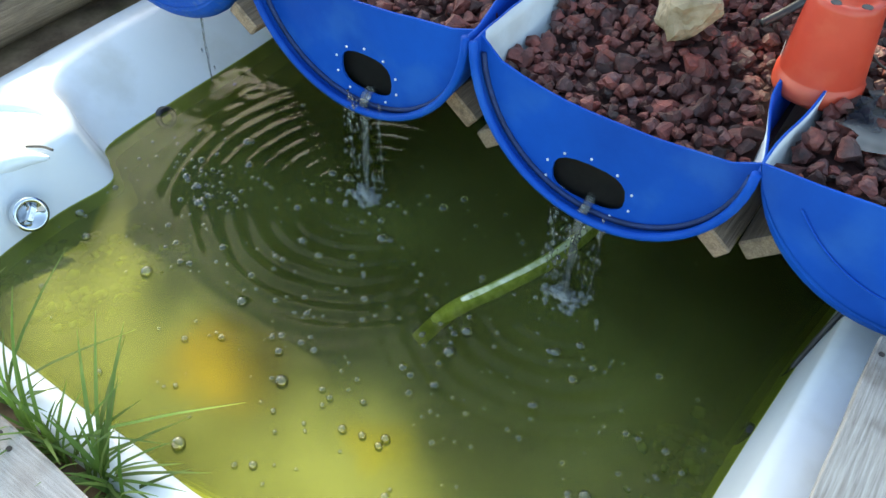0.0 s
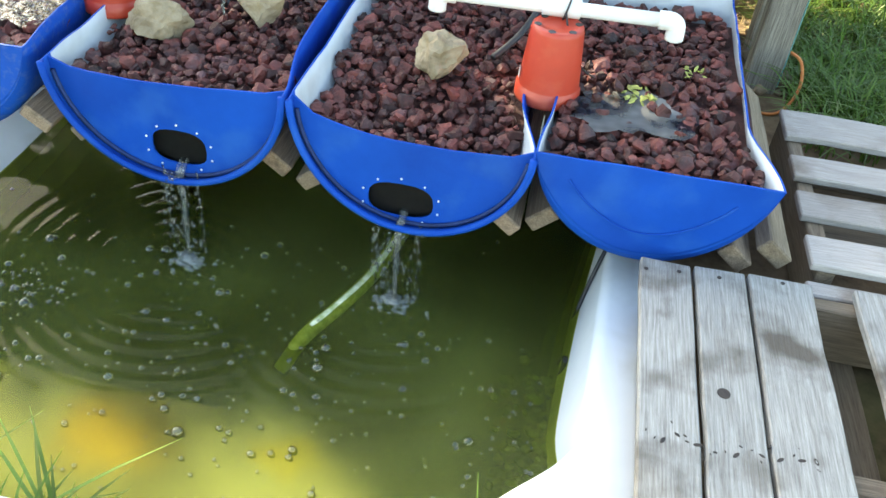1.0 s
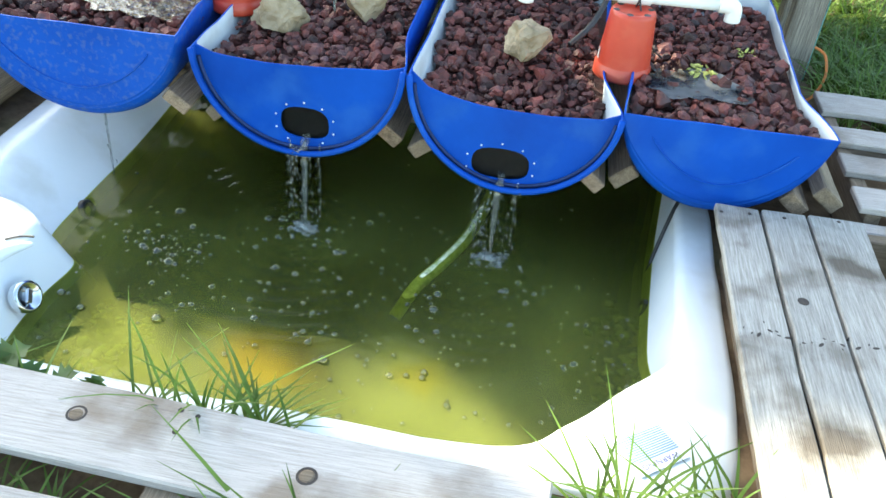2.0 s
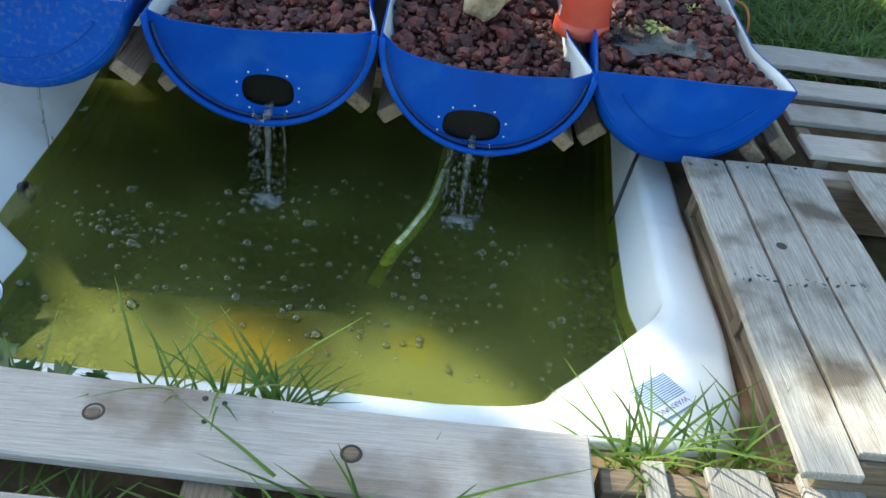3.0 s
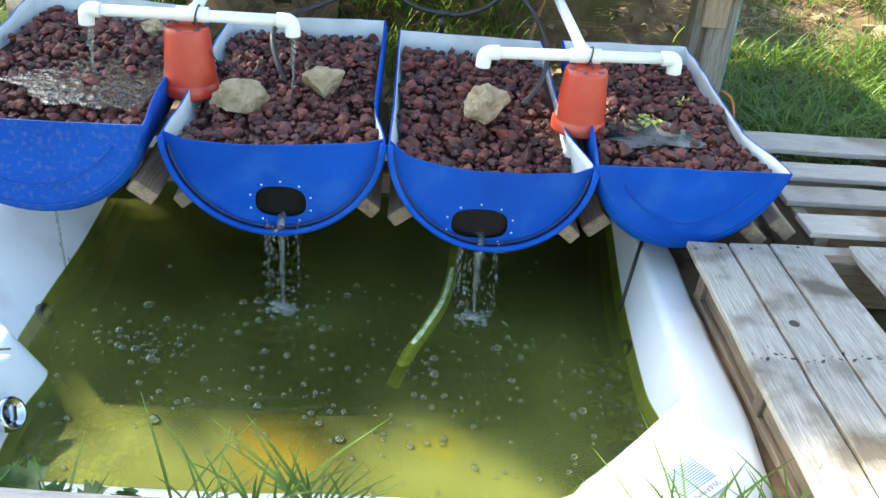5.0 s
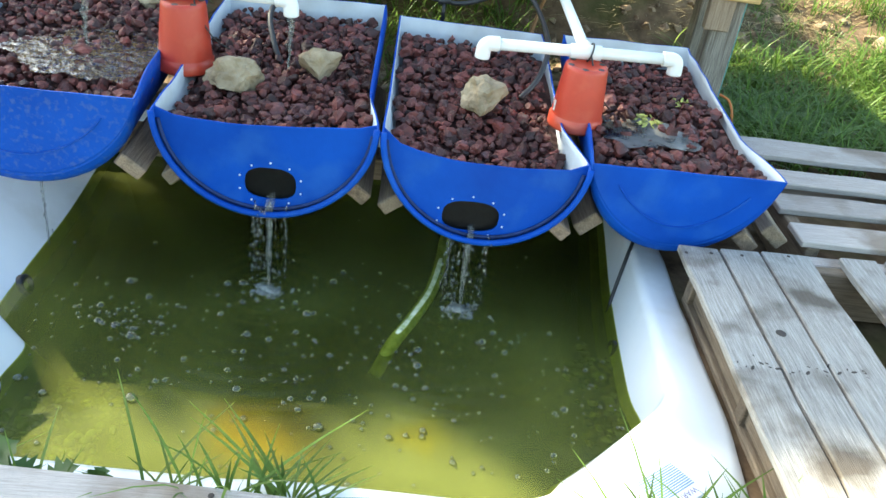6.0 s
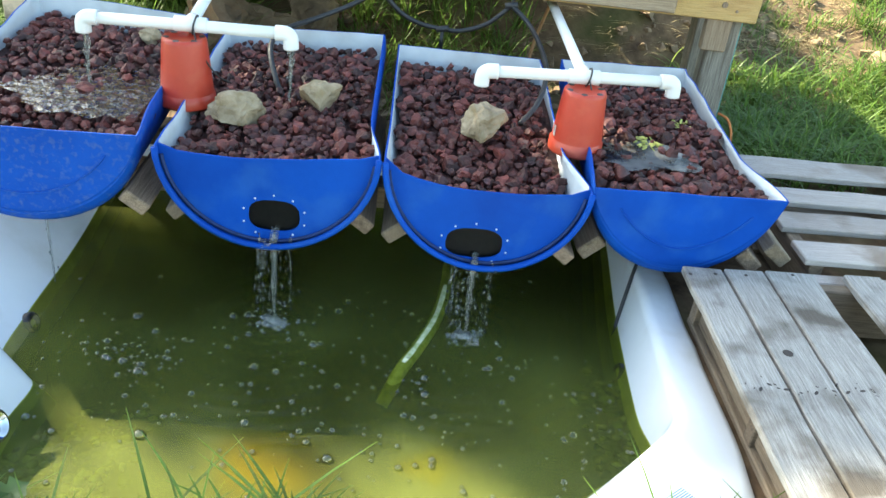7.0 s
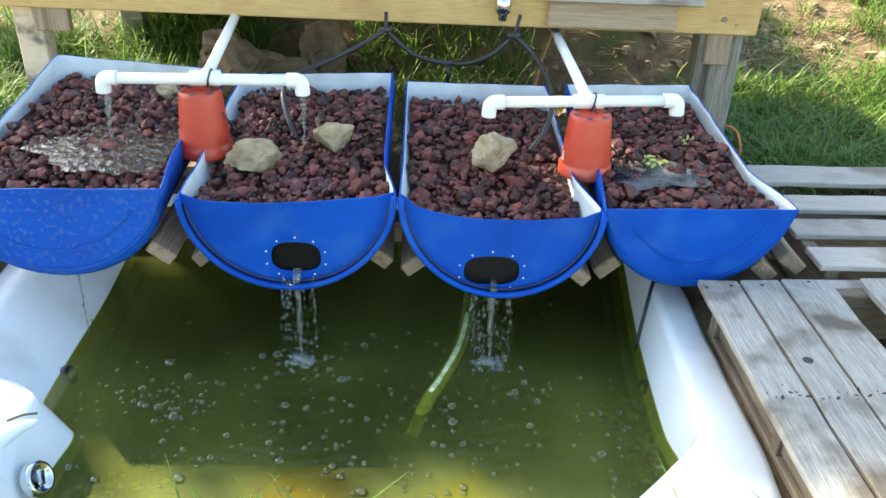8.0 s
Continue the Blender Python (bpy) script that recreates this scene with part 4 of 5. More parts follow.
# ---- the table behind ----
table = thing("potting_table", (-0.1, 1.6, GROUND_Z), "rough timber potting table with a yellow pine front beam", "table")
TLT = rot(0, 1.0, 0)
part_kw = dict(cuts=10, wear=0.002, bevel=0.004)
box_part("front_beam", (-1.62, 1.150, 0.597), (1.300, 1.190, 0.785), PINE_X, table, "yellow pine beam", turn=TLT, **part_kw)
box_part("rear_joist", (-1.60, 1.300, 0.565), (1.260, 1.338, 0.750), BROWN_X, table, turn=TLT, **part_kw)
box_part("back_beam", (-1.62, 2.150, 0.60), (1.300, 2.190, 0.785), BROWN_X, table, turn=TLT, **part_kw)
box_part("patch_board", (0.500, 1.126, 0.592), (0.980, 1.149, 0.690), TAN_X, table, "greyed patch board nailed on the beam", turn=TLT, **part_kw)
box_part("ledge_board", (0.460, 1.085, 0.694), (1.060, 1.149, 0.716), GREY_X, table, "grey ledge board", turn=TLT, **part_kw)
for k in range(7):
    y = 1.17 + k * 0.150
    box_part("tabletop_board", (-1.62, y, 0.785), (1.30, y + 0.140, 0.805), BROWN_X, table, turn=TLT, cuts=6, wear=0.002, bevel=0.003)
for x, y, m, lab in ((1.215, 1.245, BROWN_Z, "weathered post"), (-1.440, 1.245, PEEL, "post with peeling pale paint"), (1.245, 1.52, BROWN_Z, ""), (-1.345, 2.10, BROWN_Z, "")):
    g = float(ground_height(x, y)) - 0.03
    box_part("post", (x - 0.052, y - 0.045, g), (x + 0.052, y + 0.045, 0.775), m, table, lab, cuts=8, wear=0.003, bevel=0.005)
box_part("post_stripe", (1.2685, 1.205, 0.06), (1.2725, 1.287, 0.575), TEAL, table, "strip of old teal paint on the post")
box_part("brace_board", (1.120, 1.160, 0.455), (1.215, 1.198, 0.600), SAWN_Z, table, cuts=4, wear=0.003, bevel=0.004)
box_part("brace_board", (-1.400, 1.160, 0.53), (-1.270, 1.198, 0.66), SAWN_Z, table, cuts=4, wear=0.003, bevel=0.004)
for x, z, r in ((0.229, 0.688, 0.010), (1.165, 0.632, 0.012), (1.215, 0.612, 0.006), (-0.62, 0.70, 0.009)):
    bm = bmesh.new()
    lathe(bm, [(r, -0.004), (r * 0.9, 0.0012), (0.0, 0.0008)], (x, 1.1485, z), 12, rot(90, 0, 0))
    part("knot", bm, SAWN_Z, table, "small brown knot")
# a tap under the beam
tap = thing("drain_tap", (0.330, 1.11, 0.62), "grey metal drain fitting below the beam", "tap")
bm = bmesh.new()
lathe(bm, [(0.0, 0.0), (0.015, 0.0), (0.017, 0.010), (0.017, 0.022), (0.028, 0.030), (0.030, 0.050), (0.030, 0.10), (0.0, 0.10)], (0.330, 1.112, 0.620), 20)
part("spout", bm, CHROME, tap, smooth=True)
box_part("bracket", (0.315, 1.112, 0.69), (0.345, 1.152, 0.71), CHROME, tap)
# barrels on the table; right one glimpsed, left two unseen, added for shade
for k, (x, xe) in enumerate(((-1.46, -0.55), (-0.54, 0.37), (0.38, 1.29))):
    half_barrel(x, xe, 1.075, 1.070, 0.0, False, BLUE, "blue plastic half barrel on the table, its unseen body added for shade", y0=1.20, length=0.60, seed=20 + k,
                group="barrels on the table", rocks=False, depth=0.27)

# ---- pallets ----
def pallet_board(parent, lo, hi, material, label=""):
    return box_part("board", lo, hi, material, parent, label, cuts=9, wear=0.004, bevel=0.003)


near_pallet = thing("wooden_pallet", (1.15, -0.53, GROUND_Z), "weathered grey wooden pallet beside the tub", "pallet", "pallets")
TOP = 0.220
for x0, x1 in ((0.788, 0.896), (0.905, 1.012), (1.020, 1.152), (1.243, 1.345), (1.375, 1.480), (1.52, 1.63)):
    pallet_board(near_pallet, (x0, -1.020 + 0.03 * math.sin(x0 * 37), TOP - 0.020), (x1, -0.050 + 0.045 * (x0 - 0.788), TOP), GREY_Y)
for y in (-0.985, -0.535, -0.075):
    box_part("stringer", (0.846, y - 0.020, GROUND_Z + 0.020), (1.63, y + 0.020, TOP - 0.0205), BROWN_X, near_pallet, cuts=6, wear=0.004, bevel=0.003)
for x in (0.846, 1.20, 1.55):
    box_part("bottom_board", (x, -1.015, GROUND_Z), (x + 0.09, -0.050, GROUND_Z + 0.0195), BROWN_Y, near_pallet, cuts=6, wear=0.003, bevel=0.003)
box_part("side_board", (0.858, -0.955, 0.068), (0.874, -0.100, 0.165), BROWN_Y, near_pallet, "dark side board", cuts=8, wear=0.004, bevel=0.003)
rngn = random.Random(5)
for x in [0.80 + 0.013 * k + rngn.uniform(-0.009, 0.009) for k in range(27)]:
    yy = -0.535 + rngn.gauss(0, 0.014)
    bm = bmesh.new()
    wide = rngn.choice((0.002, 0.003, 0.004, 0.006, 0.008))
    lathe(bm, [(wide, -0.004), (wide * 0.8, 0.0010), (0.0, 0.0008)], (x, yy, TOP), 7)
    bm.transform(Matrix.Translation((x, yy, 0)) @ Matrix.Rotation(rngn.uniform(0, 3), 4, "Z") @ Matrix.Diagonal((0.55, 1.25, 1, 1)) @ Matrix.Translation((-x, -yy, 0)))
    part("nail_mark", bm, NAIL, near_pallet)
for x, y, r in ((0.943, -0.408, 0.013), (0.80, -0.09, 0.005), (0.87, -0.08, 0.005), (0.955, -0.075, 0.005), (1.09, -0.055, 0.005)):
    bm = bmesh.new()
    lathe(bm, [(r, -0.004), (r * 0.95, 0.0015), (0.0, 0.0010)], (x, y, TOP), 12)
    part("knot", bm, NAIL, near_pallet, "dark knot hole")

far_pallet = thing("wooden_pallet", (1.70, 0.40, GROUND_Z), "grey wooden pallet with gaps between its boards", "pallet", "pallets")
for y0, y1 in ((0.036, 0.146), (0.222, 0.330), (0.394, 0.502), (0.600, 0.745)):
    pallet_board(far_pallet, (1.165 + 0.02 * y0, y0, TOP - 0.020), (2.30, y1, TOP), GREY_X)
for x in (1.185, 1.70, 2.24):
    box_part("stringer", (x, 0.040, GROUND_Z + 0.0205), (x + 0.040, 0.742, TOP - 0.0205), BROWN_Y, far_pallet, cuts=6, wear=0.004, bevel=0.003)
for y in (0.05, 0.36, 0.64):
    box_part("bottom_board", (1.17, y, GROUND_Z), (2.30, y + 0.09, GROUND_Z + 0.020), BROWN_X, far_pallet, cuts=6, wear=0.003, bevel=0.003)
# a low rail between the two pallets
timber("loose_timber", (1.16, -0.030, GROUND_Z), (1.70, 0.020, 0.185), GREY_X, "grey timber lying between two pallets")

front_pallet = thing("wooden_pallet", (-0.35, -1.15, GROUND_Z), "weathered grey pallet lying in the grass before the tub", "pallet", "pallets")
FT = 0.150
box_part("board", (-1.45, -1.090, FT - 0.024), (0.445, -0.915, FT), GREY_X, front_pallet, turn=rot(0, 0, -2.2), cuts=12, wear=0.004, bevel=0.004)
box_part("board", (-1.45, -1.330, FT - 0.024), (-0.02, -1.150, FT), GREY_X, front_pallet, turn=rot(0, 0, -2.2), cuts=12, wear=0.004, bevel=0.004)
for x in (-1.20, -0.235, 0.36):
    box_part("stringer", (x, -1.40, GROUND_Z), (x + 0.085, -0.965, FT - 0.0245), BROWN_Y, front_pallet, cuts=5, wear=0.003, bevel=0.003)
for x, y, r in ((-0.41, -0.995, 0.020), (0.03, -1.035, 0.020), (-0.235, -0.945, 0.006), (-0.200, -0.952, 0.005), (-0.225, -0.995, 0.005)):
    bm = bmesh.new()
    lathe(bm, [(r, -0.004), (r * 0.95, 0.0010), (r * 0.72 if r > 0.01 else 0.0, 0.0012), (r * 0.68 if r > 0.01 else 0.0, -0.004)], (x, y, FT), 14)
    knot = part("knot", bm, NAIL, front_pallet, "dark knot")
    if r > 0.01:
        bm = bmesh.new()
        lathe(bm, [(r * 0.74, -0.004), (r * 0.70, 0.0008), (r * 0.4, 0.0009), (0.0, 0.0009)], (x, y, FT), 14)
        part("knot_core", bm, BROWN_X, knot, "brown heart of the knot", smooth=True)
low = thing("wooden_pallet", (0.85, -1.05, GROUND_Z), "broken pallet with ragged board stubs", "pallet", "pallets")
box_part("stringer", (0.470, -1.035, GROUND_Z), (1.25, -0.985, 0.110), BROWN_X, low, cuts=8, wear=0.004, bevel=0.003)
for x, w in ((0.545, 0.040), (0.66, 0.115), (0.83, 0.12), (1.02, 0.10)):
    box_part("board_stub", (x, -1.40, 0.110), (x + w, -0.975, 0.128), GREY_Y, low, cuts=5, wear=0.005, bevel=0.003)
# an old log beyond the tub's far side
bm = bmesh.new()
tube(bm, spline([(-1.39, -1.2, 0.13), (-1.40, -0.4, 0.13), (-1.39, 0.35, 0.14), (-1.38, 0.9, 0.14)], 8), 0.105, 14)
tagged(part("old_log", bm, BROWN_Y, smooth=True), "weathered grey log lying along the tub", "log")

# ---- stones and blocks under the table ----
stone((-0.80, 1.72, float(ground_height(-0.80, 1.72)) - 0.06), (0.38, 0.24, 0.27), 71, "large brown boulder under the table", BOULDER, name="boulder", category="boulder", group="")
stone((-0.45, 1.95, float(ground_height(-0.45, 1.95)) - 0.05), (0.20, 0.18, 0.20), 77, "brown earth-covered boulder under the table", BOULDER, name="boulder", category="boulder", group="")
for x0, x1, y in ((0.10, 0.52, 2.25), (1.16, 1.50, 2.40)):
    g = float(ground_height((x0 + x1) / 2, y))
    timber("concrete_block", (x0, y, g - 0.06), (x1, y + 0.19, g + 0.16), CONCRETE, "grey concrete block lying under the table", "block", cuts=3, wear=0.006, bevel=0.008)
bm = bmesh.new()
tube(bm, spline([(0.60, 1.50, 0.62), (0.56, 1.38, 0.52), (0.50, 1.25, 0.40), (0.47, 1.15, 0.30)], 6), 0.007, 8)
tagged(part("stick", bm, STICK, smooth=True), "thin brown stick leaning on the table", "stick")
bm = bmesh.new()
tube(bm, spline([(1.270, 1.19, 0.20), (1.300, 1.15, 0.19), (1.310, 1.10, 0.14), (1.290, 1.06, 0.09), (1.25, 1.04, 0.05), (1.18, 1.04, 0.045)], 8), 0.005, 8)
tagged(part("orange_cord", bm, ORANGE_CORD, smooth=True), "orange electric cord hanging by the post", "cord")
bm = bmesh.new()
tube(bm, spline([(0.84, 0.36, 0.10), (0.780, 0.25, 0.085), (0.745, 0.18, 0.066), (0.722, 0.135, 0.010), (0.703, 0.10, -0.07), (0.690, 0.07, -0.12), (0.66, 0.05, -0.20)], 8), 0.0055, 8)
tagged(part("power_cord", bm, BLACK, smooth=True), "black pump cord running into the water", "cord")
bm = bmesh.new()
tube(bm, spline([(0.205, 0.42, -0.13), (0.190, 0.25, -0.108), (0.16, 0.08, -0.1062), (0.11, -0.06, -0.1066), (0.060, -0.17, -0.112), (0.02, -0.24, -0.17)], 12), 0.0182, 12)
tagged(part("sunken_hose", bm, HOSE_PALE, smooth=True), "pale algae-coated hose just under the water", "hose")

# ---- falling water ----
def fall(x, y, z_top, z_low, r, seed, label, drops=26, spread=0.05):
    ob = thing("falling_water", (x, y, z_low), label, "water", "streams of falling water")
    rng = random.Random(seed)
    bm = bmesh.new()
    n = 26
    for strand in range(3):
        o = rng.uniform(0, 50)
        pts, rad = [], []
        for k in range(n + 1):
            t = k / n
            pts.append((x + 0.006 * noise.noise(Vector((t * 5, o, 0))) + (strand - 1) * 0.006 * (1 - t), y - 0.02 * t + (0.055 * max(0.0, 1 - t / 0.14) if spread > 0.03 else 0.0) + 0.006 * noise.noise(Vector((t * 5, o, 9))), z_top + (z_low - z_top) * t ** 1.25))
            rad.append(max(0.0006, r * (0.75 + 0.6 * noise.noise(Vector((t * 13, o, 4)))) * (1.1 - 0.5 * t)))
        tube(bm, pts, rad, 8)
    if spread > 0.03:
        for side, reach in ((-0.80, 0.75), (0.85, 0.8)):
            o = rng.uniform(0, 50)
            pts, rad = [], []
            for k in range(n + 1):
                t = reach * k / n
                pts.append((x + side * spread + 0.006 * noise.noise(Vector((t * 9, o, 0))), y - 0.012, z_top - 0.01 + (z_low - z_top) * t))
                rad.append(max(0.0005, 0.0032 * (0.35 + 1.9 * noise.noise(Vector((t * 26, o, 4))))))
            tube(bm, pts, rad, 6)
    part("stream", bm, SPLASH, ob, smooth=True)
    bm = bmesh.new()
    for k in range(drops):
        side = rng.choice((-1, -1, 1))
        dx = side * spread * rng.uniform(0.15, 1.05)
        p = Vector((x + dx, y - rng.uniform(0, 0.03), z_low + (z_top - z_low) * rng.uniform(0.05, 0.9)))
        b2 = Matrix.Translation(p) @ Matrix.Diagonal((1, 1, rng.uniform(1.2, 3.0), 1))
        bmesh.ops.create_icosphere(bm, subdivisions=1, radius=rng.uniform(0.0016, 0.0042), matrix=b2)
    part("drops", bm, SPLASH, ob, smooth=True)
    return ob


def foam(x, y, z, r, seed):
    rng = random.Random(seed)
    bm = bmesh.new()
    for k in range(70):
        a, d = rng.uniform(0, 2 * math.pi), abs(rng.gauss(0, 0.6)) * r
        s = rng.uniform(0.003, 0.010) * (1.2 - min(1, d / r) * 0.7)
        m = Matrix.Translation((x + d * math.cos(a), y + d * math.sin(a) * 0.8, z + s * 0.2)) @ Matrix.Diagonal((1.3, 1.3, rng.uniform(0.5, 1.3), 1))
        bmesh.ops.create_icosphere(bm, subdivisions=2, radius=s, matrix=m)
    return tagged(part("splash_foam", bm, FOAM, smooth=True), "white splash where a stream meets the water", "foam", kind="stuff")


fall(-0.300, 0.010, 0.200, WATER_Z, 0.0072, 1, "stream of water falling from a barrel outlet", 90, 0.050)
fall(0.240, 0.005, 0.165, WATER_Z, 0.0078, 2, "stream of water falling from a barrel outlet", 110, 0.060)
fall(-0.945, 0.12, 0.150, WATER_Z, 0.0022, 3, "thin trickle of water beside the barrel", 4, 0.01)
fall(-0.876, 0.375, 0.570, 0.42, 0.0055, 4, "thin stream of water from a pipe elbow", 5, 0.012)
fall(-0.309, 0.368, 0.576, 0.425, 0.0055, 5, "thin stream of water from a pipe elbow", 5, 0.012)
foam(-0.303, -0.012, WATER_Z, 0.060, 3)
foam(0.240, -0.018, WATER_Z, 0.065, 4)
foam(-0.876, 0.36, 0.419, 0.030, 5)


# ---- bubbles on the water ----
def on_water(x, y):
    pts = WATERLINE
    inside = False
    for (ax, ay), (bx, by) in zip(pts, pts[1:] + pts[:1]):
        if (ay > y) != (by > y) and x < (bx - ax) * (y - ay) / (by - ay) + ax:
            inside = not inside
    return inside


rng = np.random.default_rng(8)
bm = bmesh.new()
count = 0
while count < 400:
    x, y = rng.uniform(-0.9, 0.66), rng.normal(-0.28, 0.22)
    if not on_water(x * 1.03, y * 1.03):
        continue
    if x < -0.3 and rng.uniform() < 0.3:
        x, y = rng.normal(-0.62, 0.07), rng.normal(-0.22, 0.06)
        if not on_water(x * 1.03, y * 1.03):
            continue
    s = float(np.clip(rng.lognormal(math.log(0.0056), 0.42), 0.0028, 0.014))
    bmesh.ops.create_icosphere(bm, subdivisions=2, radius=s, matrix=Matrix.Translation((x, y, WATER_Z + s * 0.15)) @ Matrix.Diagonal((1, 1, 0.75, 1)))
    count += 1
tagged(part("bubbles", bm, BUBBLE, smooth=True), "clear bubbles floating on the green water", "bubbles", kind="stuff")

# ---- clods and small stones on the bare bank ----
rng = np.random.default_rng(33)
clods = []
for k in range(1500):
    x, y = rng.uniform(-1.6, 2.6), 1.15 + abs(rng.normal(0, 0.9))
    s = float(np.clip(rng.lognormal(math.log(0.018), 0.6), 0.006, 0.08))
    clods.append((x, y, float(ground_height(x, y)) + s * 0.2, s, 0.8))
V, F = scatter([stone_mesh(90 + k, 2, 10, 0.2) for k in range(6)], clods, rng)
tagged(np_mesh("dirt_clods", V, F, BOULDER), "brown dirt clods and small stones on the bank", "stones", kind="stuff")

# ---- grass ----
def grass(name, boxes, label, material=GRASS, seed=1):
    """boxes: (x0, x1, y0, y1, count, height, width, lean)."""
    rng = np.random.default_rng(seed)
    V, F, base = [], [], 0
    for x0, x1, y0, y1, n, h, w, lean in boxes:
        cl = rng.uniform(0, 1, (max(4, n // 14), 2))
        pick = cl[rng.integers(len(cl), size=n)] + rng.normal(0, 0.025, (n, 2)) / np.array([max(x1 - x0, 0.3), max(y1 - y0, 0.3)])
        xs, ys = x0 + (x1 - x0) * pick[:, 0], y0 + (y1 - y0) * pick[:, 1]
        roots = np.stack([xs, ys, ground_height(xs, ys) - 0.01], 1)
        hs = h * rng.uniform(0.45, 1.15, n)
        v, f = blades(roots, hs, w * rng.uniform(0.7, 1.3, n), lean * rng.uniform(0.3, 1.5, n), rng)
        V.append(v), F.append(f + base)
        base += len(v)
    return tagged(np_mesh(name, np.concatenate(V), np.concatenate(F), material), label, "grass", kind="stuff")


grass("meadow_grass", [(1.30, 3.2, 0.85, 2.0, 8000, 0.20, 0.0085, 1.1), (2.4, 5.0, 2.0, 5.5, 12000, 0.22, 0.009, 0.9), (2.3, 4.5, -0.5, 0.9, 3000, 0.15, 0.006, 0.8),
                       (-3.6, -1.28, 0.95, 2.2, 11000, 0.24, 0.008, 0.9), (-5.0, -0.6, 2.2, 5.5, 12000, 0.24, 0.007, 0.8),
                       (-0.6, 1.6, 2.6, 5.5, 6000, 0.22, 0.007, 0.8), (-0.5, 0.6, 1.05, 1.75, 1000, 0.15, 0.006, 0.9), (-1.32, -0.72, 1.5, 2.5, 3600, 0.32, 0.009, 1.0), (-0.3, 0.6, 1.8, 2.6, 1700, 0.22, 0.007, 0.9), (1.4, 2.4, 2.0, 3.6, 900, 0.13, 0.007, 0.9), (-4, 4, 5.5, 10, 6000, 0.30, 0.012, 0.8)],
      "long green meadow grass on the bank behind", seed=2)
grass("straw", [(0.6, 1.5, 1.5, 2.6, 900, 0.05, 0.005, 2.5), (1.35, 3.0, 1.6, 3.4, 2600, 0.07, 0.005, 2.2), (-0.3, 0.6, 1.2, 2.2, 260, 0.10, 0.004, 1.6)],
      "dry straw and dead stems on the bare bank", STRAW, seed=3)
grass("rim_grass", [(-0.44, -0.20, -0.905, -0.875, 22, 0.27, 0.0085, 0.5), (-0.40, 0.05, -0.905, -0.880, 80, 0.16, 0.0088, 1.2), (-0.78, -0.5, -0.905, -0.88, 14, 0.14, 0.005, 0.8),
                    (0.48, 0.80, -0.97, -0.91, 70, 0.22, 0.0088, 1.1), (-0.1, 0.25, -1.20, -1.16, 60, 0.26, 0.0095, 1.2), (-1.2, 0.3, -1.19, -1.14, 190, 0.15, 0.0080, 1.2),
                    (-0.95, -0.55, -0.93, -0.89, 110, 0.12, 0.007, 1.2)], "tufts of bright green grass along the tub", seed=4)
grass("path_grass", [(-3, 3, -4.5, -1.5, 5000, 0.10, 0.006, 1.0), (-3.2, -1.6, -1.5, 0.9, 3000, 0.15, 0.006, 0.9)], "short green grass round the tub", seed=5)


# ---- weeds at the tub's edge ----
def weed(at, count, size, seed):
    rng = random.Random(seed)
    ob = thing("broadleaf_weed", at, "dark green broadleaf weed growing at the rim", "weed", "weeds at the rim")
    for k in range(count):
        a, tilt = rng.uniform(0, 2 * math.pi), rng.uniform(0.15, 0.9)
        bm = bmesh.new()
        n = 9
        left, mid, right = [], [], []
        L = size * rng.uniform(0.7, 1.2)
        for i in range(n):
            t = i / (n - 1)
            w = 0.36 * L * math.sin(math.pi * min(1, t * 0.93 + 0.07)) * (1 + 0.35 * (-1) ** i) * (1 - 0.25 * t)
            rise = L * (t * math.cos(tilt) * 1.0 - 0.35 * t * t)
            out = L * t * math.sin(tilt) + 0.01
            c = Vector((at[0] + math.cos(a) * out, at[1] + math.sin(a) * out, at[2] + rise + 0.02))
            s = Vector((-math.sin(a), math.cos(a), 0))
            left.append(bm.verts.new(c - s * w + Vector((0, 0, w * 0.3)))), mid.append(bm.verts.new(c)), right.append(bm.verts.new(c + s * w + Vector((0, 0, w * 0.3))))
        for i in range(n - 1):
            bm.faces.new((left[i], mid[i], mid[i + 1], left[i + 1])), bm.faces.new((mid[i], right[i], right[i + 1], mid[i + 1]))
        part("leaf", bm, LEAF, ob, smooth=True)
    return ob


for x, y, c, s, sd in ((-0.68, -0.888, 7, 0.115, 1), (-0.56, -0.890, 6, 0.085, 2), (-0.80, -0.890, 7, 0.11, 3), (-0.46, -0.890, 5, 0.075, 4)):
    weed((x, y, GROUND_Z), c, s, sd)

# ---- unseen trees, placed so their crowns shade the barrels and pallets ----
# spots on the gravel that the added crowns leave sunlit: x, y, z, radius
CLEARINGS = ((-0.41, 0.49, 0.44, 0.13), (0.40, 0.37, 0.43, 0.11), (0.63, 0.35, 0.41, 0.11))


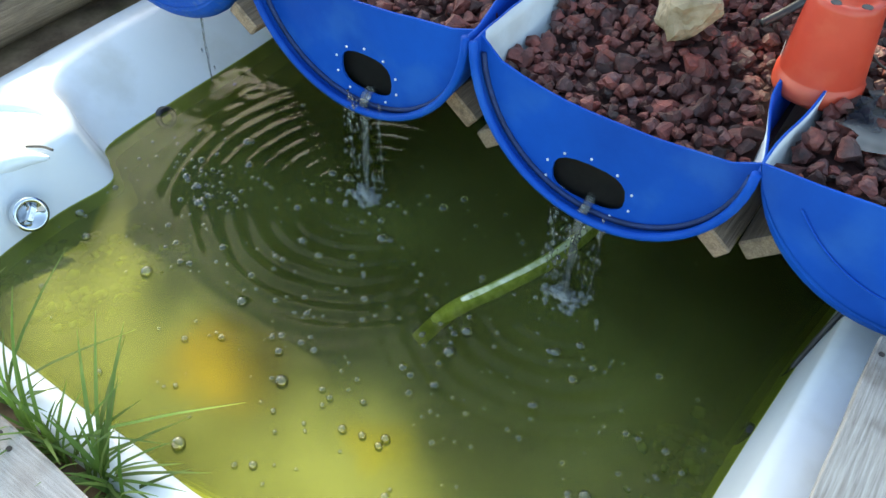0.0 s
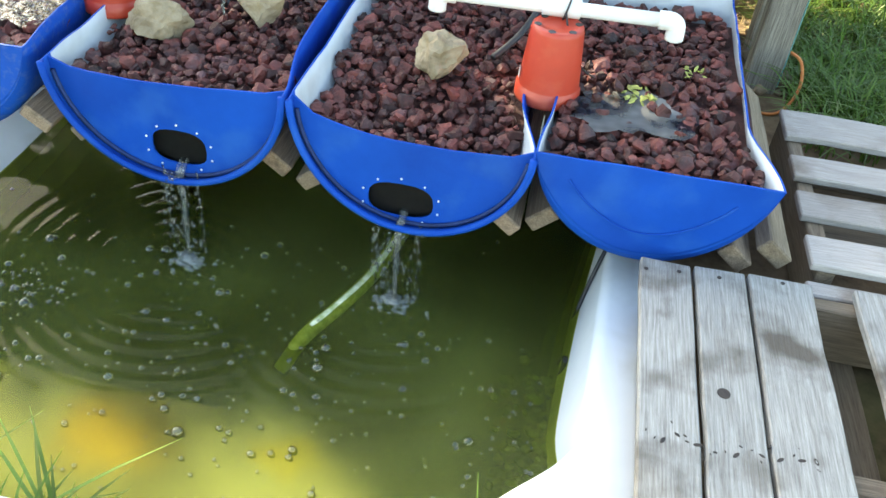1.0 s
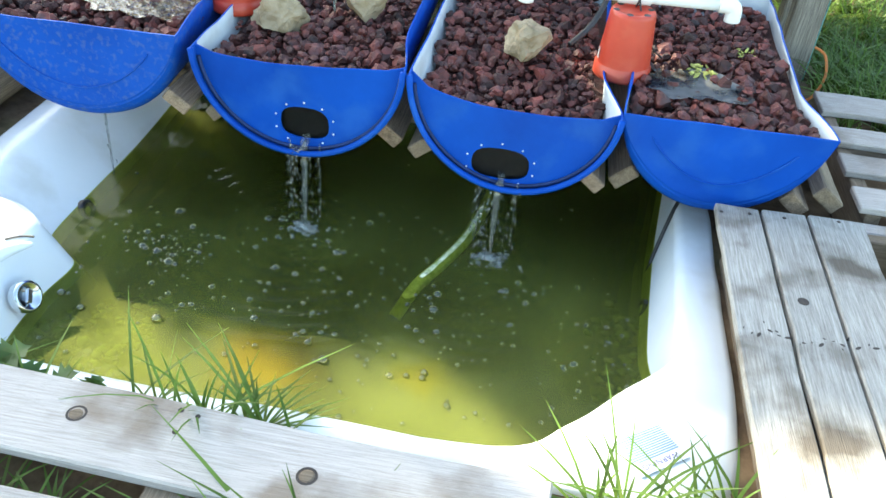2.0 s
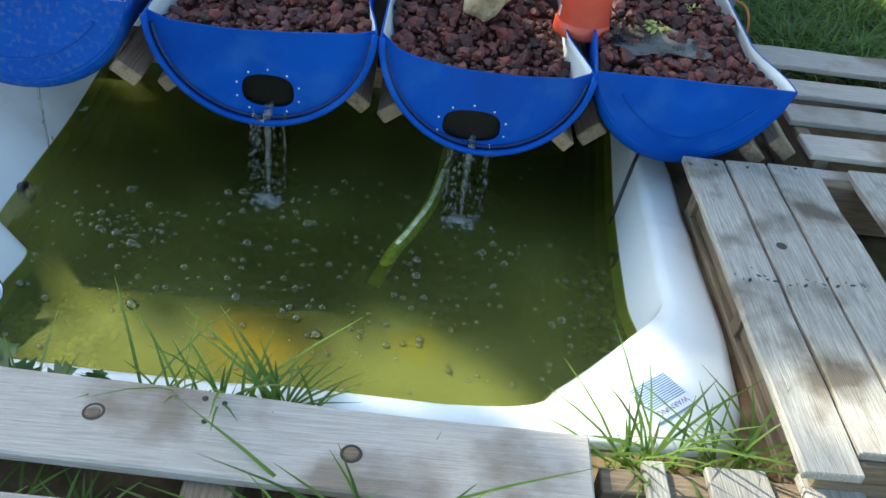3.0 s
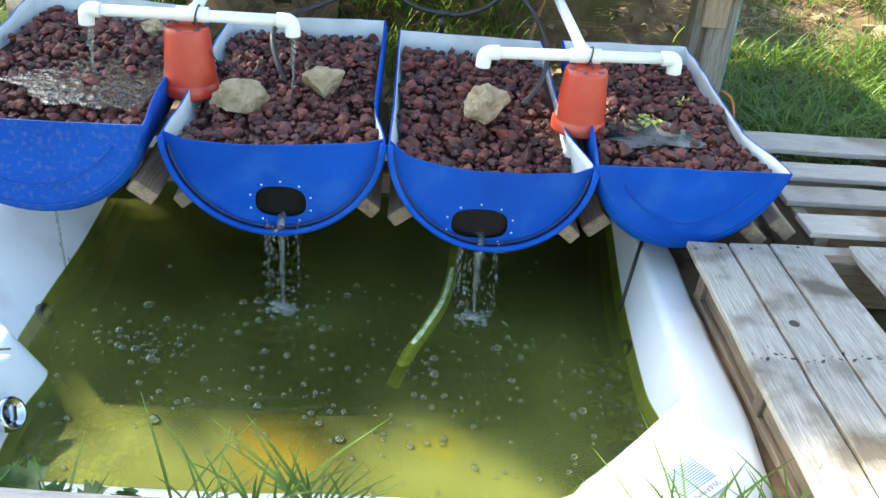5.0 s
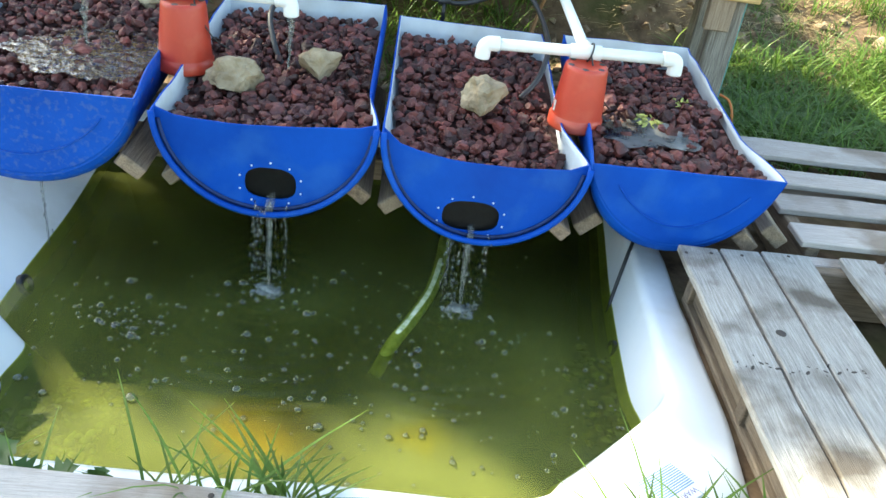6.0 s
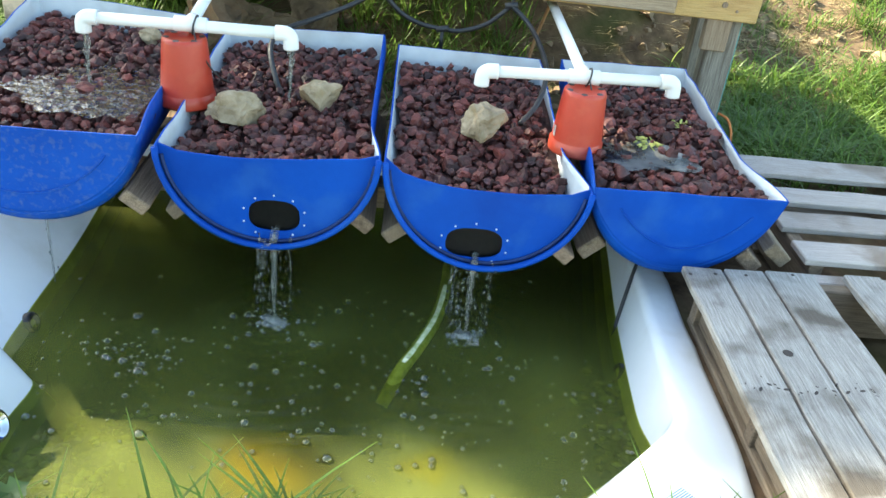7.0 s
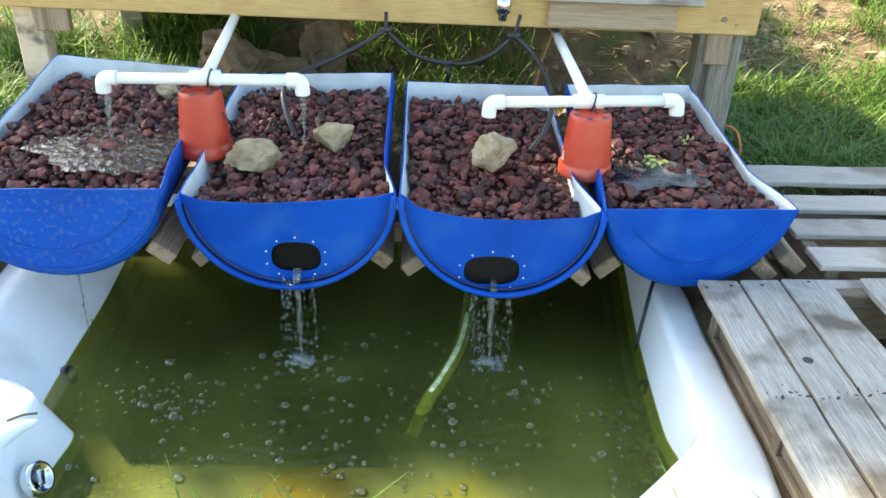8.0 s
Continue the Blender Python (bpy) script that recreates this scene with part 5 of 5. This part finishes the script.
def tree(x, y, crown_z, reach, seed, leaves, deep=0.8, high=0.5):
    gz = float(ground_height(x, y))
    ob = thing("tree", (x, y, gz), "unseen leafy green tree on the bank, placed for its shade", "tree", "trees on the bank")
    rt = random.Random(seed)
    bm = bmesh.new()
    tube(bm, spline([(x, y, gz - 0.1), (x - 0.05, y, gz + 2.0), (x + 0.04, y + 0.05, crown_z - 1.6), (x, y, crown_z + high)], 6), [0.15 - 0.006 * k for k in range(19)], 10)
    tips = []
    for k in range(14):
        a = 2.4 * k + rt.uniform(-0.3, 0.3)
        z0 = crown_z + high * (k / 6.5 - 1.0)
        d = reach * rt.uniform(0.4, 1.0)
        p0, p2 = Vector((x, y, z0)), Vector((x + d * math.cos(a), y + d * deep * math.sin(a), z0 + rt.uniform(-0.08, 0.08)))
        # boughs spread along the sun's way, which keeps the shadow narrow
        p2 += Vector((-1.115, 0.846, 1.0)) * rt.uniform(-0.5, 0.5)
        pm = p0.lerp(p2, 0.5) + Vector((0, 0, 0.12))
        tube(bm, spline([p0, pm, p2], 5), [0.045 - 0.0035 * j for j in range(11)], 7)
        tips += [pm, p0.lerp(p2, 0.75), p2]
    part("trunk", bm, BARK, ob, smooth=True)
    rl = np.random.default_rng(seed)
    cl = np.array([t[:] for t in tips])
    n = leaves
    c = cl[rl.integers(len(cl), size=n)] + rl.normal(0, 0.13, (n, 3)) * np.array([1, 0.6, 0.6])
    for px, py, pz, pr in CLEARINGS:
        # leaves left out along the sun's way so gravel spots are lit
        along = np.cross(c - np.array([px, py, pz]), np.array(SUN_FROM))
        c = c[np.linalg.norm(along, axis=1) > pr]
    n = len(c)
    d1 = rl.normal(size=(n, 3))
    d1 /= np.linalg.norm(d1, axis=1)[:, None]
    d2 = np.cross(d1, rl.normal(size=(n, 3)))
    d2 /= np.linalg.norm(d2, axis=1)[:, None]
    ln = rl.uniform(0.05, 0.09, n)[:, None]
    V = np.stack([c - d1 * ln, c + d2 * ln * 0.5, c + d1 * ln, c - d2 * ln * 0.5], 1).reshape(-1, 3)
    np_mesh("crown", V, np.arange(4 * n).reshape(-1, 4), LEAF, ob)


tree(-6.47, 4.86, 5.63, 1.75, 12, 12500, 0.15, 0.12)
tree(-5.85, 4.94, 6.45, 0.85, 17, 1900, 0.35, 0.30)
tree(-8.50, 5.13, 7.32, 0.95, 21, 900, 0.20, 0.20)
tree(-4.50, 4.96, 5.68, 0.85, 25, 1200, 0.40, 0.40)
